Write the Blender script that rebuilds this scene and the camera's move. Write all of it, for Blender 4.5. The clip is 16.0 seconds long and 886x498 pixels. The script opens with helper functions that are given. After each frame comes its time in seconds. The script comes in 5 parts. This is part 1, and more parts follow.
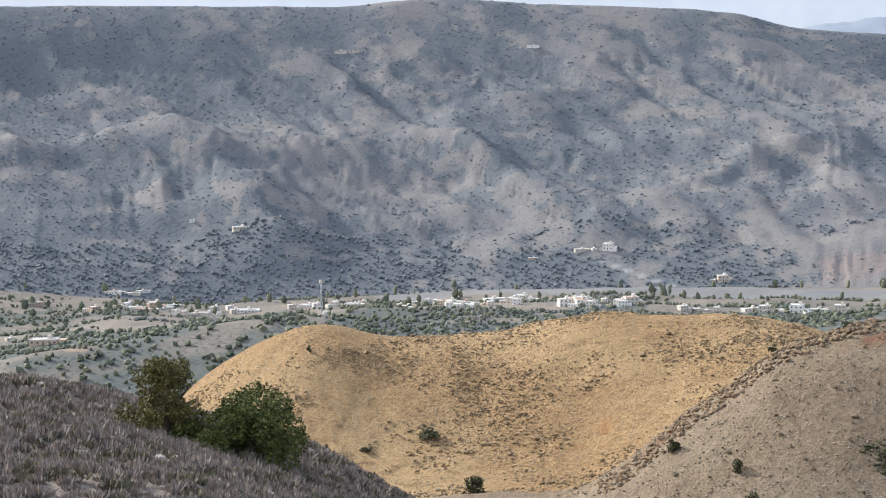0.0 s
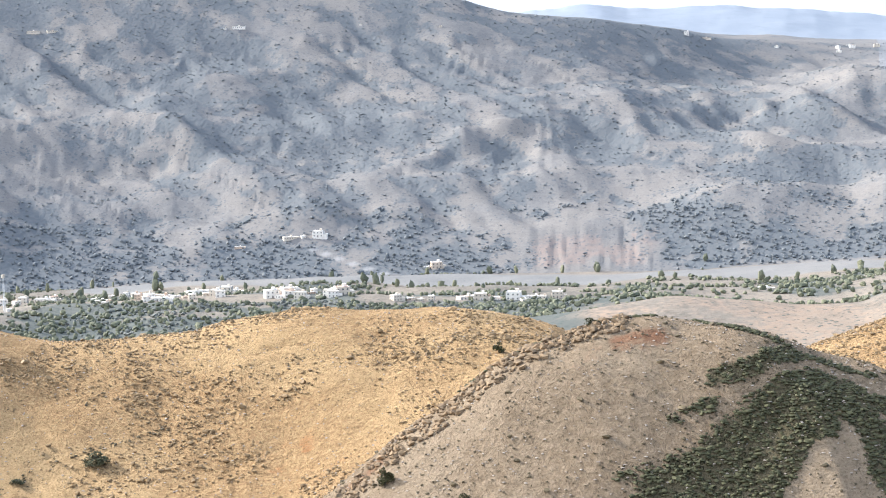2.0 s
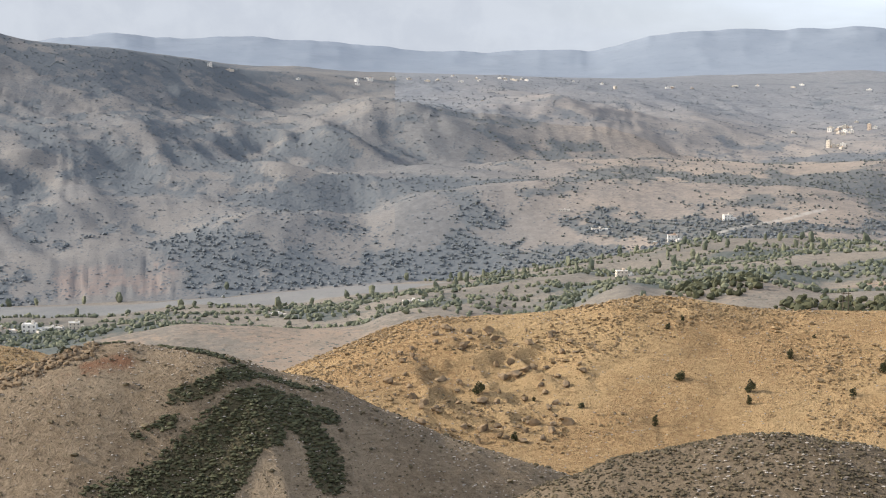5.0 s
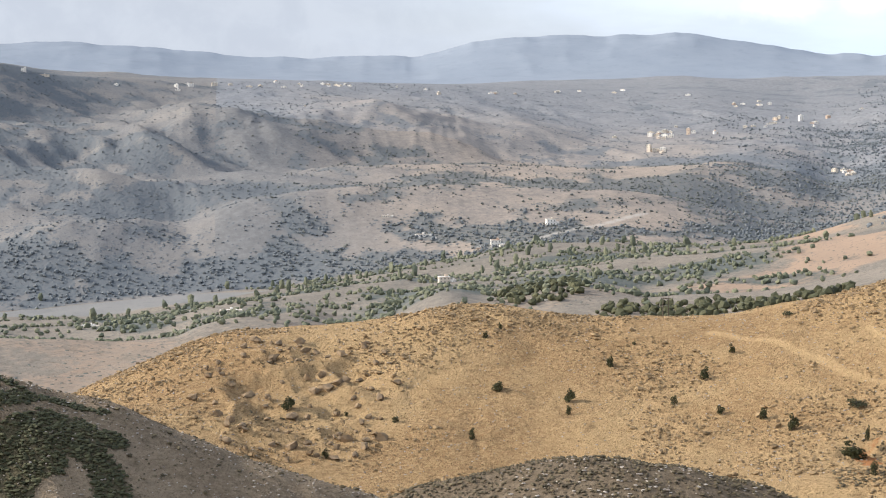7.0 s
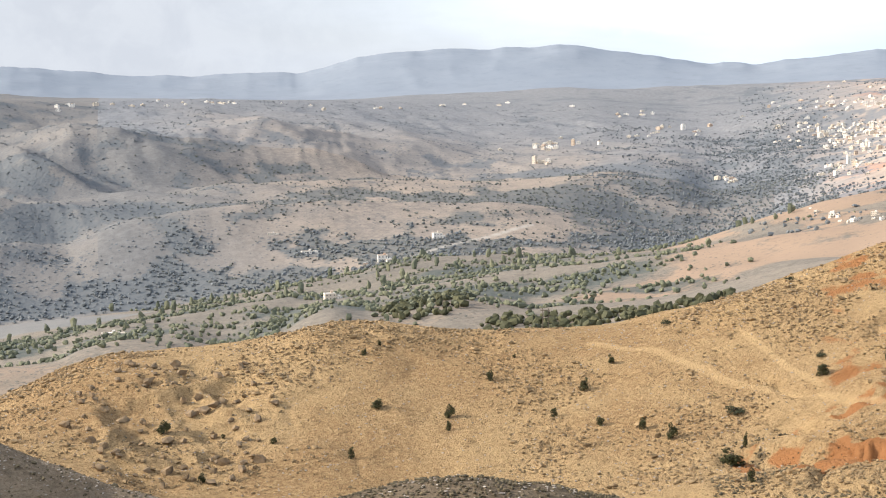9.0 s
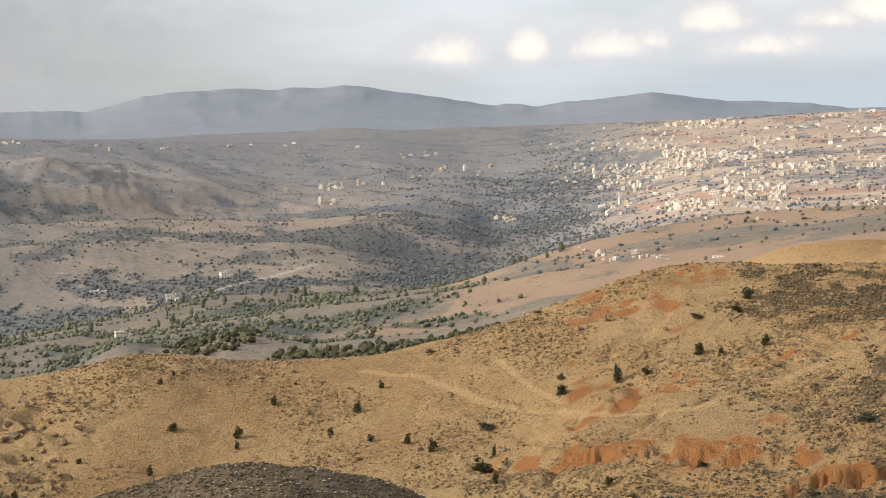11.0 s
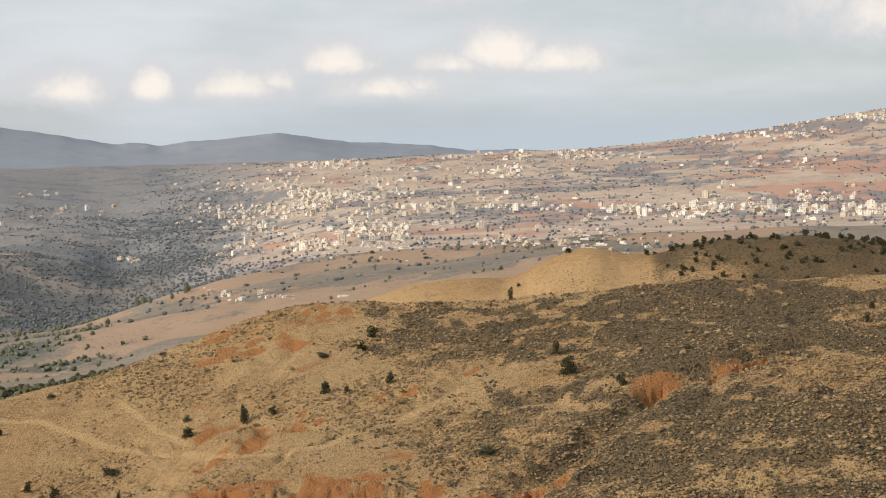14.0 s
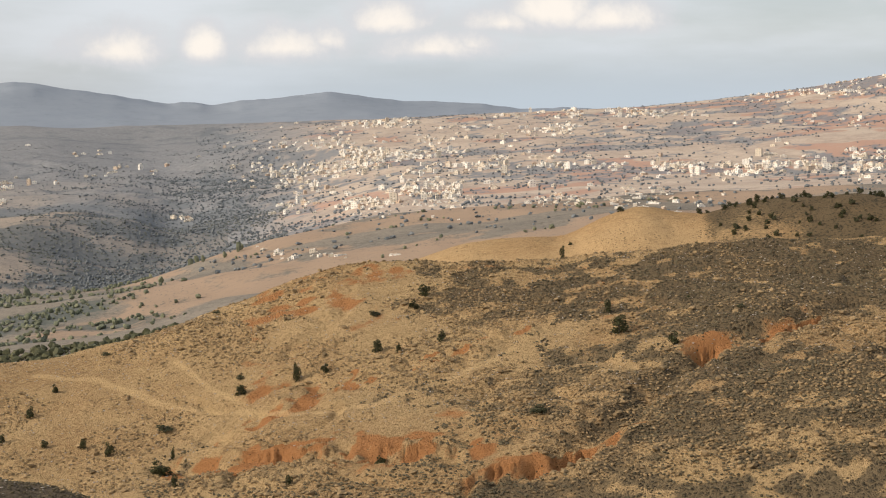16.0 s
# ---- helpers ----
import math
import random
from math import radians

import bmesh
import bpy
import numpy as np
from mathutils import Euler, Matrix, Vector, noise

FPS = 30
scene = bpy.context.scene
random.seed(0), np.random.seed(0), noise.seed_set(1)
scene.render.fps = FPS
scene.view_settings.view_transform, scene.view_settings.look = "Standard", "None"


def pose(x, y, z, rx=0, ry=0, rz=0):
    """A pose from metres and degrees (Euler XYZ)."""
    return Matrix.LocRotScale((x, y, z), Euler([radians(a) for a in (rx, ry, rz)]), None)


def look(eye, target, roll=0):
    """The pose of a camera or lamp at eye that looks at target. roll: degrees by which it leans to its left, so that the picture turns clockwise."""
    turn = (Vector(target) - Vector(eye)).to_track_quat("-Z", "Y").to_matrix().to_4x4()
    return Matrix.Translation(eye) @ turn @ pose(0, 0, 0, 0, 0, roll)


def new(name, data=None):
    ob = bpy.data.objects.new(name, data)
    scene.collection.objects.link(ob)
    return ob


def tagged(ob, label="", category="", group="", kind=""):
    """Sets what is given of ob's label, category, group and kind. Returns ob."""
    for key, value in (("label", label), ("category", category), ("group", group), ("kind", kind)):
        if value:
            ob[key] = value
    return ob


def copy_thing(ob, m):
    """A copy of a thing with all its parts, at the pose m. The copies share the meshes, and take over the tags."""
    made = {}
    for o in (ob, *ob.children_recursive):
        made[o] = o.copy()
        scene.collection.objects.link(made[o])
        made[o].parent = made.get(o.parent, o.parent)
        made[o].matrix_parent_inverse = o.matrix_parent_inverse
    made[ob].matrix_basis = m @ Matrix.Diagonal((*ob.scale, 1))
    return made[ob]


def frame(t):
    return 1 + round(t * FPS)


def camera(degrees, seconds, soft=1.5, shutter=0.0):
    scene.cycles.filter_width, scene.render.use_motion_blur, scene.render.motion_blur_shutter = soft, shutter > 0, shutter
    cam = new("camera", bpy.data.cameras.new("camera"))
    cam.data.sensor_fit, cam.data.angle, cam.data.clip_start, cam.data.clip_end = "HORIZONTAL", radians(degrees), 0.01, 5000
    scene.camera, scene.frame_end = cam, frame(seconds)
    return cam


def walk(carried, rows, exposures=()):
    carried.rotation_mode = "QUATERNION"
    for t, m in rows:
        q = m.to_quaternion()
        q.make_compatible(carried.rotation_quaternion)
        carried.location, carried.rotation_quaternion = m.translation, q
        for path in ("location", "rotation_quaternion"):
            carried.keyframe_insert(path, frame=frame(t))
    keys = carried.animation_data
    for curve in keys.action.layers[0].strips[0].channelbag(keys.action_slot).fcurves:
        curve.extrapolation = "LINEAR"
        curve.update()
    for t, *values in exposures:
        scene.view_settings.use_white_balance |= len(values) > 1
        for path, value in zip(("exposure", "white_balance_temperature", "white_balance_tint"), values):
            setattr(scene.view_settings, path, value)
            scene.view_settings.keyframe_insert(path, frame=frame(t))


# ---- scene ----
cam = camera(29.29, 16.0, soft=1.1)
# the lookout: seconds, metres from the lookout, pitch, roll, yaw
ROWS = [
    (0.0, -0.03, -7.95, 0.94, -6.71, 1.15, -0.30),
    (0.5, 0.17, 2.98, -0.33, -6.36, 0.63, -3.27),
    (1.0, 2.14, 19.74, -2.41, -6.77, 0.58, -6.15),
    (1.5, 5.48, 37.32, -4.64, -6.88, 0.45, -8.33),
    (2.0, 9.13, 52.79, -6.79, -7.27, 0.81, -9.98),
    (2.5, 11.76, 57.36, -7.23, -7.16, 1.12, -11.81),
    (3.0, 11.56, 47.32, -5.36, -6.44, 1.20, -13.86),
    (3.5, 10.25, 34.28, -3.93, -6.40, 0.71, -16.68),
    (4.0, 8.92, 25.31, -2.95, -6.38, 0.22, -19.41),
    (4.5, 8.61, 21.18, -2.51, -6.36, 0.00, -22.10),
    (4.7, 10.13, 22.68, -2.78, -6.41, -0.18, -24.09),
    (5.4, 14.47, 29.43, -3.64, -6.38, 0.03, -26.20),
    (6.1, 18.85, 35.00, -4.39, -6.34, 0.24, -28.31),
    (6.8, 22.15, 37.72, -4.80, -6.31, 0.46, -30.42),
    (7.0, 23.91, 39.00, -4.87, -6.19, -0.12, -31.45),
    (7.5, 32.01, 49.13, -6.49, -6.34, 0.23, -33.10),
    (8.0, 39.41, 60.96, -7.76, -6.03, 0.75, -32.90),
    (8.2, 40.80, 61.29, -7.44, -5.67, 0.62, -33.64),
    (8.75, 33.50, 48.20, -5.91, -5.68, 0.78, -34.79),
    (9.3, 23.36, 32.22, -3.99, -5.69, 0.94, -35.95),
    (9.8, 13.17, 17.49, -2.18, -5.69, 1.09, -36.99),
    (10.3, 2.76, 3.53, -0.44, -5.70, 1.23, -38.04),
    (10.5, 0.00, 0.00, -0.00, -5.43, 0.91, -39.86),
    (11.0, 0.00, 0.00, -0.00, -4.52, 0.56, -42.42),
    (11.5, 0.00, 0.00, -0.00, -4.21, 0.31, -44.37),
    (12.0, 0.00, 0.00, -0.00, -4.02, -0.56, -48.65),
    (12.5, 0.00, 0.00, -0.00, -3.85, -0.53, -51.81),
    (13.0, 0.00, 0.00, -0.00, -3.64, -0.16, -53.64),
    (13.5, 0.00, 0.00, -0.00, -3.47, 0.17, -53.55),
    (14.0, 0.00, 0.00, -0.00, -3.23, 0.06, -55.01),
    (14.5, 0.00, 0.00, -0.00, -2.93, 0.03, -57.07),
    (15.0, 0.00, 0.00, -0.00, -3.71, 0.17, -55.69),
    (15.5, 0.00, 0.00, -0.00, -4.00, 0.36, -54.32),
    (16.0, 0.00, 0.00, -0.00, -4.62, 0.19, -53.27),
]
EXPOSURES = [(0.0, 0.72, 5650, 10), (0.5, 0.62, 5650, 10), (0.8, 0.82, 5650, 10), (1.1, 1.20, 5650, 10), (1.5, 1.32, 5650, 10), (2.5, 1.32, 5650, 10), (3.0, 1.10, 5650, 10), (3.5, 0.62, 5750, 10), (4.5, 0.52, 5950, 10), (6.8, 0.55, 6150, 10), (7.0, 0.58, 5900, 10), (7.5, 0.54, 6250, 10), (8.2, 0.88, 6000, 10), (10.3, 0.22, 6500, 10), (11.5, 0.08, 6600, 10), (14.0, -0.05, 6600, 10), (16.0, -0.02, 6600, 10)]
EYE = 185.0
walk(cam, [(t, pose(x, y, EYE + z, 90 + pitch, roll, yaw)) for t, x, y, z, pitch, roll, yaw in ROWS],
     exposures=EXPOSURES)

# ---- world, sun ----
SUN_BEARING, SUN_HEIGHT = -51.0, 25.0      # degrees to the right of north, degrees above the horizon
sun = new("sun", bpy.data.lights.new("sun", "SUN"))
sun.data.energy, sun.data.angle, sun.data.color = 4.3, radians(0.7), (1.0, 0.87, 0.70)
sun.matrix_world = look((0, 0, 0), (-math.sin(radians(SUN_BEARING)) * math.cos(radians(SUN_HEIGHT)),
                                    -math.cos(radians(SUN_BEARING)) * math.cos(radians(SUN_HEIGHT)),
                                    -math.sin(radians(SUN_HEIGHT))))


class Nodes:
    """A short hand for node trees."""

    def __init__(self, tree):
        self.tree = tree
        tree.nodes.clear()

    def add(self, kind, **sets):
        n = self.tree.nodes.new(kind)
        for k, v in sets.items():
            if k == "operation":
                n.operation = v
            elif k == "data_type":
                n.data_type = v
            elif k == "blend_type":
                n.blend_type = v
            elif k == "attribute_name":
                n.attribute_name = v
            elif k == "noise_dimensions":
                n.noise_dimensions = v
            elif k == "noise_type":
                n.noise_type = v
            elif k == "sky_type":
                n.sky_type = v
        return n

    def wire(self, a, b):
        self.tree.links.new(a, b)

    def put(self, socket, value):
        if hasattr(value, "is_linked"):
            self.wire(value, socket)
        else:
            socket.default_value = value

    def math(self, op, a, b=0.0, c=0.0, clamp=False):
        n = self.add("ShaderNodeMath", operation=op)
        n.use_clamp = clamp
        for s, v in zip(n.inputs, (a, b, c)):
            self.put(s, v)
        return n.outputs[0]

    def ramp(self, v, lo, hi, a=0.0, b=1.0):
        n = self.add("ShaderNodeMapRange")
        n.interpolation_type = "SMOOTHSTEP"
        for s, x in zip(n.inputs, (v, lo, hi, a, b)):
            self.put(s, x)
        return n.outputs[0]

    def noise(self, vec, scale, detail=4.0, rough=0.55, distort=0.0):
        n = self.add("ShaderNodeTexNoise")
        self.put(n.inputs["Vector"], vec)
        n.inputs["Scale"].default_value, n.inputs["Detail"].default_value = scale, detail
        n.inputs["Roughness"].default_value, n.inputs["Distortion"].default_value = rough, distort
        return n.outputs[0]

    def cells(self, vec, scale):
        n = self.add("ShaderNodeTexVoronoi")
        self.put(n.inputs["Vector"], vec)
        n.inputs["Scale"].default_value = scale
        return n.outputs[0], n.outputs[1]

    def mix(self, f, a, b, kind="MIX"):
        n = self.add("ShaderNodeMix", data_type="RGBA", blend_type=kind)
        self.put(n.inputs[0], f)
        for s, v in ((n.inputs[6], a), (n.inputs[7], b)):
            self.put(s, v if hasattr(v, "is_linked") else (*v, 1.0) if len(v) == 3 else v)
        return n.outputs[2]

    def attr(self, name):
        return self.add("ShaderNodeAttribute", attribute_name=name).outputs["Fac"]

    def stretch(self, vec, x, y, z):
        n = self.add("ShaderNodeMapping")
        self.put(n.inputs["Vector"], vec)
        n.inputs["Scale"].default_value = (x, y, z)
        return n.outputs[0]


def direction(bearing, height):
    b, h = radians(bearing), radians(height)
    return Vector((math.sin(b) * math.cos(h), math.cos(b) * math.cos(h), math.sin(h)))


world = bpy.data.worlds.new("world")
scene.world = world
world.use_nodes = True
W = Nodes(world.node_tree)
sky = W.add("ShaderNodeTexSky", sky_type="NISHITA")
sky.sun_disc, sky.sun_elevation, sky.sun_rotation = False, radians(SUN_HEIGHT), radians(SUN_BEARING)
sky.altitude, sky.air_density, sky.dust_density, sky.ozone_density = 400, 1.0, 2.0, 1.5
gen = W.add("ShaderNodeTexCoord").outputs["Generated"]
sep = W.add("ShaderNodeSeparateXYZ")
W.wire(gen, sep.inputs[0])
up = sep.outputs[2]
# thin high overcast, thicker towards the north
veil = W.math("MULTIPLY", W.noise(W.stretch(gen, 3.0, 3.0, 14.0), 1.6, 5, 0.55), 1.0)
veil = W.math("MULTIPLY", W.ramp(veil, 0.3, 0.75, 0.5, 0.9), W.ramp(up, 0.10, 0.42, 1.0, 0.15))
base = W.mix(veil, W.mix(1.0, sky.outputs[0], (0.105, 0.105, 0.105), "MULTIPLY"), (0.79, 0.83, 0.885))
# blue-grey sea haze low over the coast
low = W.math("MULTIPLY", W.ramp(up, 0.004, 0.05, 0.9, 0.0), W.ramp(sep.outputs[0], 0.55, 0.85))
base = W.mix(low, base, (0.55, 0.63, 0.71))
# cumulus: bearing, height, half width, half height, thickness
CUMULUS = [(42.5, 2.0, 1.7, 0.75, 1.0), (45.25, 2.1, 0.85, 0.75, 1.35), (48.2, 2.15, 1.9, 0.75, 1.0), (49.4, 2.4, 0.9, 0.7, 0.9), (51.5, 3.0, 1.6, 0.72, 1.05),
           (53.0, 2.1, 2.1, 0.5, 0.85), (57.0, 3.35, 1.7, 0.95, 1.25), (58.9, 3.05, 1.7, 0.75, 1.05), (55.3, 2.95, 1.7, 0.5, 0.75), (54.3, 2.25, 0.9, 0.45, 0.7),
           (55.5, 5.3, 1.6, 0.7, 0.4), (70.0, 4.6, 4.5, 1.4, 0.75)]
puff = W.noise(gen, 30.0, 6, 0.62, 0.3)
puff2 = W.noise(gen, 130.0, 4, 0.6)
total, lit = None, None
for bearing, height, wide, tall, thick in CUMULUS:
    c = direction(bearing, height)
    side = direction(bearing + 90, 0)
    top = c.cross(side) * -1
    rel = W.add("ShaderNodeVectorMath", operation="SUBTRACT")
    W.wire(gen, rel.inputs[0])
    rel.inputs[1].default_value = c

    def along(axis, size):
        n = W.add("ShaderNodeVectorMath", operation="DOT_PRODUCT")
        W.wire(rel.outputs[0], n.inputs[0])
        n.inputs[1].default_value = axis / radians(size)
        return n.outputs["Value"]
    u, v = along(side, wide * 1.15), along(Vector((0, 0, 1)), tall * 1.3)
    v = W.math("MULTIPLY", v, W.ramp(v, -0.1, 0.1, 1.9, 1.0))
    d = W.math("ADD", W.math("MULTIPLY", u, u), W.math("MULTIPLY", v, v))
    blob = W.math("MULTIPLY", W.math("SUBTRACT", 1.0, W.math("SQRT", d)), thick)
    total = blob if total is None else W.math("MAXIMUM", total, blob)
shape = W.math("ADD", total, W.math("ADD", W.math("MULTIPLY", W.math("SUBTRACT", puff, 0.5), 1.25),
                                    W.math("MULTIPLY", W.math("SUBTRACT", puff2, 0.5), 0.5)))
white = W.mix(W.ramp(shape, 0.1, 1.0), (0.70, 0.71, 0.74), (1.02, 0.95, 0.87))
base = W.mix(W.ramp(shape, -0.4, 0.4, 0.0, 0.94), base, white)
# a bank of low cloud over the mountain
west_sky = W.ramp(sep.outputs[0], -0.05, 0.22, 1.0, 0.0)
base = W.mix(W.math("MULTIPLY", west_sky, W.ramp(up, 0.01, 0.05)), base, (1.0, 1.0, 1.0))
rim = W.math("MULTIPLY", W.ramp(sep.outputs[0], 0.42, 0.70, 0.95, 0.0), W.ramp(W.math("ADD", up, W.math("MULTIPLY", puff, 0.05)), 0.07, 0.15, 1.0, 0.0))
base = W.mix(rim, base, W.mix(W.ramp(puff, 0.35, 0.65), (0.425, 0.435, 0.455), (0.465, 0.473, 0.487)))
bg = W.add("ShaderNodeBackground")
W.wire(base, bg.inputs[0])
bg.inputs[1].default_value = 1.0
W.wire(bg.outputs[0], W.add("ShaderNodeOutputWorld").inputs[0])


# ---- materials ----
def material(name):
    m = bpy.data.materials.new(name)
    m.use_nodes = True
    return m, Nodes(m.node_tree)


def finish(N, colour, rough=0.95, bump=None, strength=0.4, distance=0.3, gloss=0.15):
    b = N.add("ShaderNodeBsdfPrincipled")
    N.put(b.inputs["Base Color"], colour if hasattr(colour, "is_linked") else (*colour, 1))
    N.put(b.inputs["Roughness"], rough)
    b.inputs["Specular IOR Level"].default_value = gloss
    if bump is not None:
        n = N.add("ShaderNodeBump")
        n.inputs["Strength"].default_value, n.inputs["Distance"].default_value = strength, distance
        N.wire(bump, n.inputs["Height"])
        N.wire(n.outputs[0], b.inputs["Normal"])
    N.wire(b.outputs[0], N.add("ShaderNodeOutputMaterial").inputs[0])
    return b


def ground_material(name, soil, dry, scrub, red, grain, cover, cover_scale, patch=0.012, strength=0.5, worn=None, contrast=1.0, deep=0.6, west=None):
    """Open hillside: bare soil and dry grass in patches, dots of low scrub, red earth and worn paths where the land has them."""
    m, N = material(name)
    at = N.add("ShaderNodeTexCoord").outputs["Object"]
    broad = N.noise(at, patch, 5, 0.6)
    fine = N.noise(at, grain, 6, 0.65)
    c = N.mix(N.ramp(broad, 0.4, 0.6), soil, dry)
    c = N.mix(N.ramp(fine, 0.35, 0.75, 0.0, 0.75 * contrast), c, tuple(v * 1.22 for v in dry))
    c = N.mix(N.ramp(N.noise(at, grain * 0.3, 5, 0.7), 0.5, 0.8, 0.0, 0.7 * contrast), c, tuple(v * 0.55 for v in soil))
    speck = N.noise(at, grain * 2.6, 5, 0.75)
    streak = N.noise(N.stretch(at, 1.0, 1.0, 5.0), grain * 0.55, 5, 0.7, 0.6)
    c = N.mix(N.ramp(streak, 0.52, 0.72, 0.0, 0.55 * contrast), c, tuple(v * 0.62 for v in soil))
    c = N.mix(N.ramp(streak, 0.42, 0.26, 0.0, 0.35 * contrast), c, tuple(v * 1.25 for v in dry))
    c = N.mix(N.ramp(speck, 0.5, 0.74, 0.0, 0.7 * contrast), c, tuple(v * 0.42 for v in soil))
    c = N.mix(N.ramp(speck, 0.44, 0.25, 0.0, 0.5 * contrast), c, tuple(v * 1.3 for v in dry))
    c = N.mix(N.ramp(N.math("ADD", N.attr("red"), N.math("MULTIPLY", N.math("SUBTRACT", fine, 0.5), 1.1)), 0.3, 0.8, 0.0, 0.85), c, red)
    bare = c
    # Painted haze: soil and scrub drift to a paler grey-blue.
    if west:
        tone_haze = N.mix(N.ramp(fine, 0.35, 0.7), tuple(v * 0.86 for v in west[0]), tuple(v * 1.12 for v in west[0]))
        tone_haze = N.mix(N.ramp(speck, 0.5, 0.74, 0.0, 0.5), tone_haze, tuple(v * 0.7 for v in west[0]))
        bare = N.mix(N.attr("west"), c, tone_haze)
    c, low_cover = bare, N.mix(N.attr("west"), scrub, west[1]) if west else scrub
    dots, tone = N.cells(at, cover_scale)
    sparse = N.math("ADD", N.math("MULTIPLY", N.noise(at, cover_scale * 0.22, 3, 0.6), 0.6), N.math("MULTIPLY", N.attr("scrub"), 0.3))
    spot = N.math("SUBTRACT", N.math("ADD", sparse, cover), N.math("MULTIPLY", dots, 1.1))
    c = N.mix(N.ramp(spot, 0.0, 0.16, 0.0, 0.85), c, low_cover)
    c = N.mix(N.ramp(N.math("ADD", N.attr("scrub"), N.math("MULTIPLY", N.math("SUBTRACT", fine, 0.5), 0.9)), 0.42, 0.8, 0.0, 0.8), c, low_cover)
    c = N.mix(N.ramp(N.attr("path"), 0.35, 0.8, 0.0, 0.62), c, worn or tuple(min(1, v * 1.3) for v in dry))
    relief = N.math("ADD", N.math("MULTIPLY", fine, 0.7), N.math("MULTIPLY", N.ramp(spot, 0.0, 0.2), 0.9))
    relief = N.math("ADD", relief, N.math("MULTIPLY", speck, 0.5))
    finish(N, c, 0.96, relief, strength, deep, 0.05)
    return m


M_NEAR = ground_material("heath_soil", (0.20, 0.165, 0.135), (0.29, 0.245, 0.20), (0.14, 0.12, 0.10), (0.30, 0.19, 0.12), 2.2, 0.1, 1.3)
# Heath with the hilltop's shade put into its dark browns.
M_DOME = ground_material("heath_in_shade", (0.118, 0.09, 0.06), (0.18, 0.14, 0.098), (0.075, 0.06, 0.04), (0.2, 0.12, 0.07), 1.2, 0.05, 1.6)
M_BROWN = ground_material("stony_brown_slope", (0.205, 0.154, 0.102), (0.27, 0.212, 0.147), (0.066, 0.062, 0.036), (0.19, 0.095, 0.055), 0.9, -0.16, 1.1, 0.03, 0.9, contrast=1.15, deep=1.0)
M_GOLD = ground_material("dry_golden_grass", (0.33, 0.21, 0.105), (0.445, 0.31, 0.162), (0.118, 0.094, 0.062), (0.37, 0.16, 0.062), 1.0, -0.1, 1.0, 0.02, 1.0, contrast=1.35, deep=1.5)
M_WOOD = ground_material("dry_slope_with_brush", (0.28, 0.175, 0.085), (0.37, 0.25, 0.13), (0.064, 0.053, 0.035), (0.33, 0.15, 0.065), 0.8, -0.1, 0.7, 0.02, 0.8)
M_VALLEY = ground_material("valley_fields", (0.16, 0.145, 0.125), (0.225, 0.195, 0.16), (0.092, 0.106, 0.1), (0.33, 0.236, 0.168), 0.25, -0.1, 0.3, 0.006, worn=(0.205, 0.213, 0.22))
# Greyed, bluish and low in contrast: distance haze put into the colours.
M_MOUNT = ground_material("hazed_scrub_mountain", (0.168, 0.166, 0.166), (0.207, 0.194, 0.182), (0.122, 0.134, 0.145), (0.26, 0.205, 0.18), 0.2, 0.0, 0.22, 0.012, 0.45, worn=(0.34, 0.33, 0.32), contrast=0.62)
# In the next three the last colour pair paints distance haze over soil and scrub.
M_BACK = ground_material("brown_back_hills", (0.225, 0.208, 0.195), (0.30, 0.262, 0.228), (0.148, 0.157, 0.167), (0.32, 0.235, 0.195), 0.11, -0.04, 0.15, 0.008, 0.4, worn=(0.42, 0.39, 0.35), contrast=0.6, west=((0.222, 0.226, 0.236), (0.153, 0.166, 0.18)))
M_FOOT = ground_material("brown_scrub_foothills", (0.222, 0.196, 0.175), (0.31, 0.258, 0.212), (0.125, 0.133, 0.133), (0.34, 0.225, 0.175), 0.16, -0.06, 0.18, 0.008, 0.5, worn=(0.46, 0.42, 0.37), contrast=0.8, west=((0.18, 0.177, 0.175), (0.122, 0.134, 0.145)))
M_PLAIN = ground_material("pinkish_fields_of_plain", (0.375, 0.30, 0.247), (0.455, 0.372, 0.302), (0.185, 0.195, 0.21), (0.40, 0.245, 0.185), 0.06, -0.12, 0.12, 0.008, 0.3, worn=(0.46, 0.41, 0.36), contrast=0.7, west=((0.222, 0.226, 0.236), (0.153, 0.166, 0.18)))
# Distance haze over the range, painted as flat pale blue-grey.
M_FAR = ground_material("hazed_distant_range", (0.235, 0.265, 0.31), (0.243, 0.272, 0.315), (0.215, 0.247, 0.295), (0.25, 0.27, 0.305), 0.012, -0.5, 0.03, 0.003, 0.1, contrast=0.25)


# ---- the land ----
def lattice(ix, iy, seed):
    h = (ix.astype(np.int64) * 374761393 + iy.astype(np.int64) * 668265263 + seed * 974711) & 0x7FFFFFFF
    h = ((h ^ (h >> 13)) * 1274126177) & 0x7FFFFFFF
    h = h ^ (h >> 16)
    return (h & 0xFFFF) / 32767.5 - 1.0


def value_noise(x, y, seed):
    x0, y0 = np.floor(x), np.floor(y)
    fx, fy = x - x0, y - y0
    fx, fy = fx * fx * fx * (fx * (fx * 6 - 15) + 10), fy * fy * fy * (fy * (fy * 6 - 15) + 10)
    a, b = lattice(x0, y0, seed), lattice(x0 + 1, y0, seed)
    c, d = lattice(x0, y0 + 1, seed), lattice(x0 + 1, y0 + 1, seed)
    return (a + (b - a) * fx) * (1 - fy) + (c + (d - c) * fx) * fy


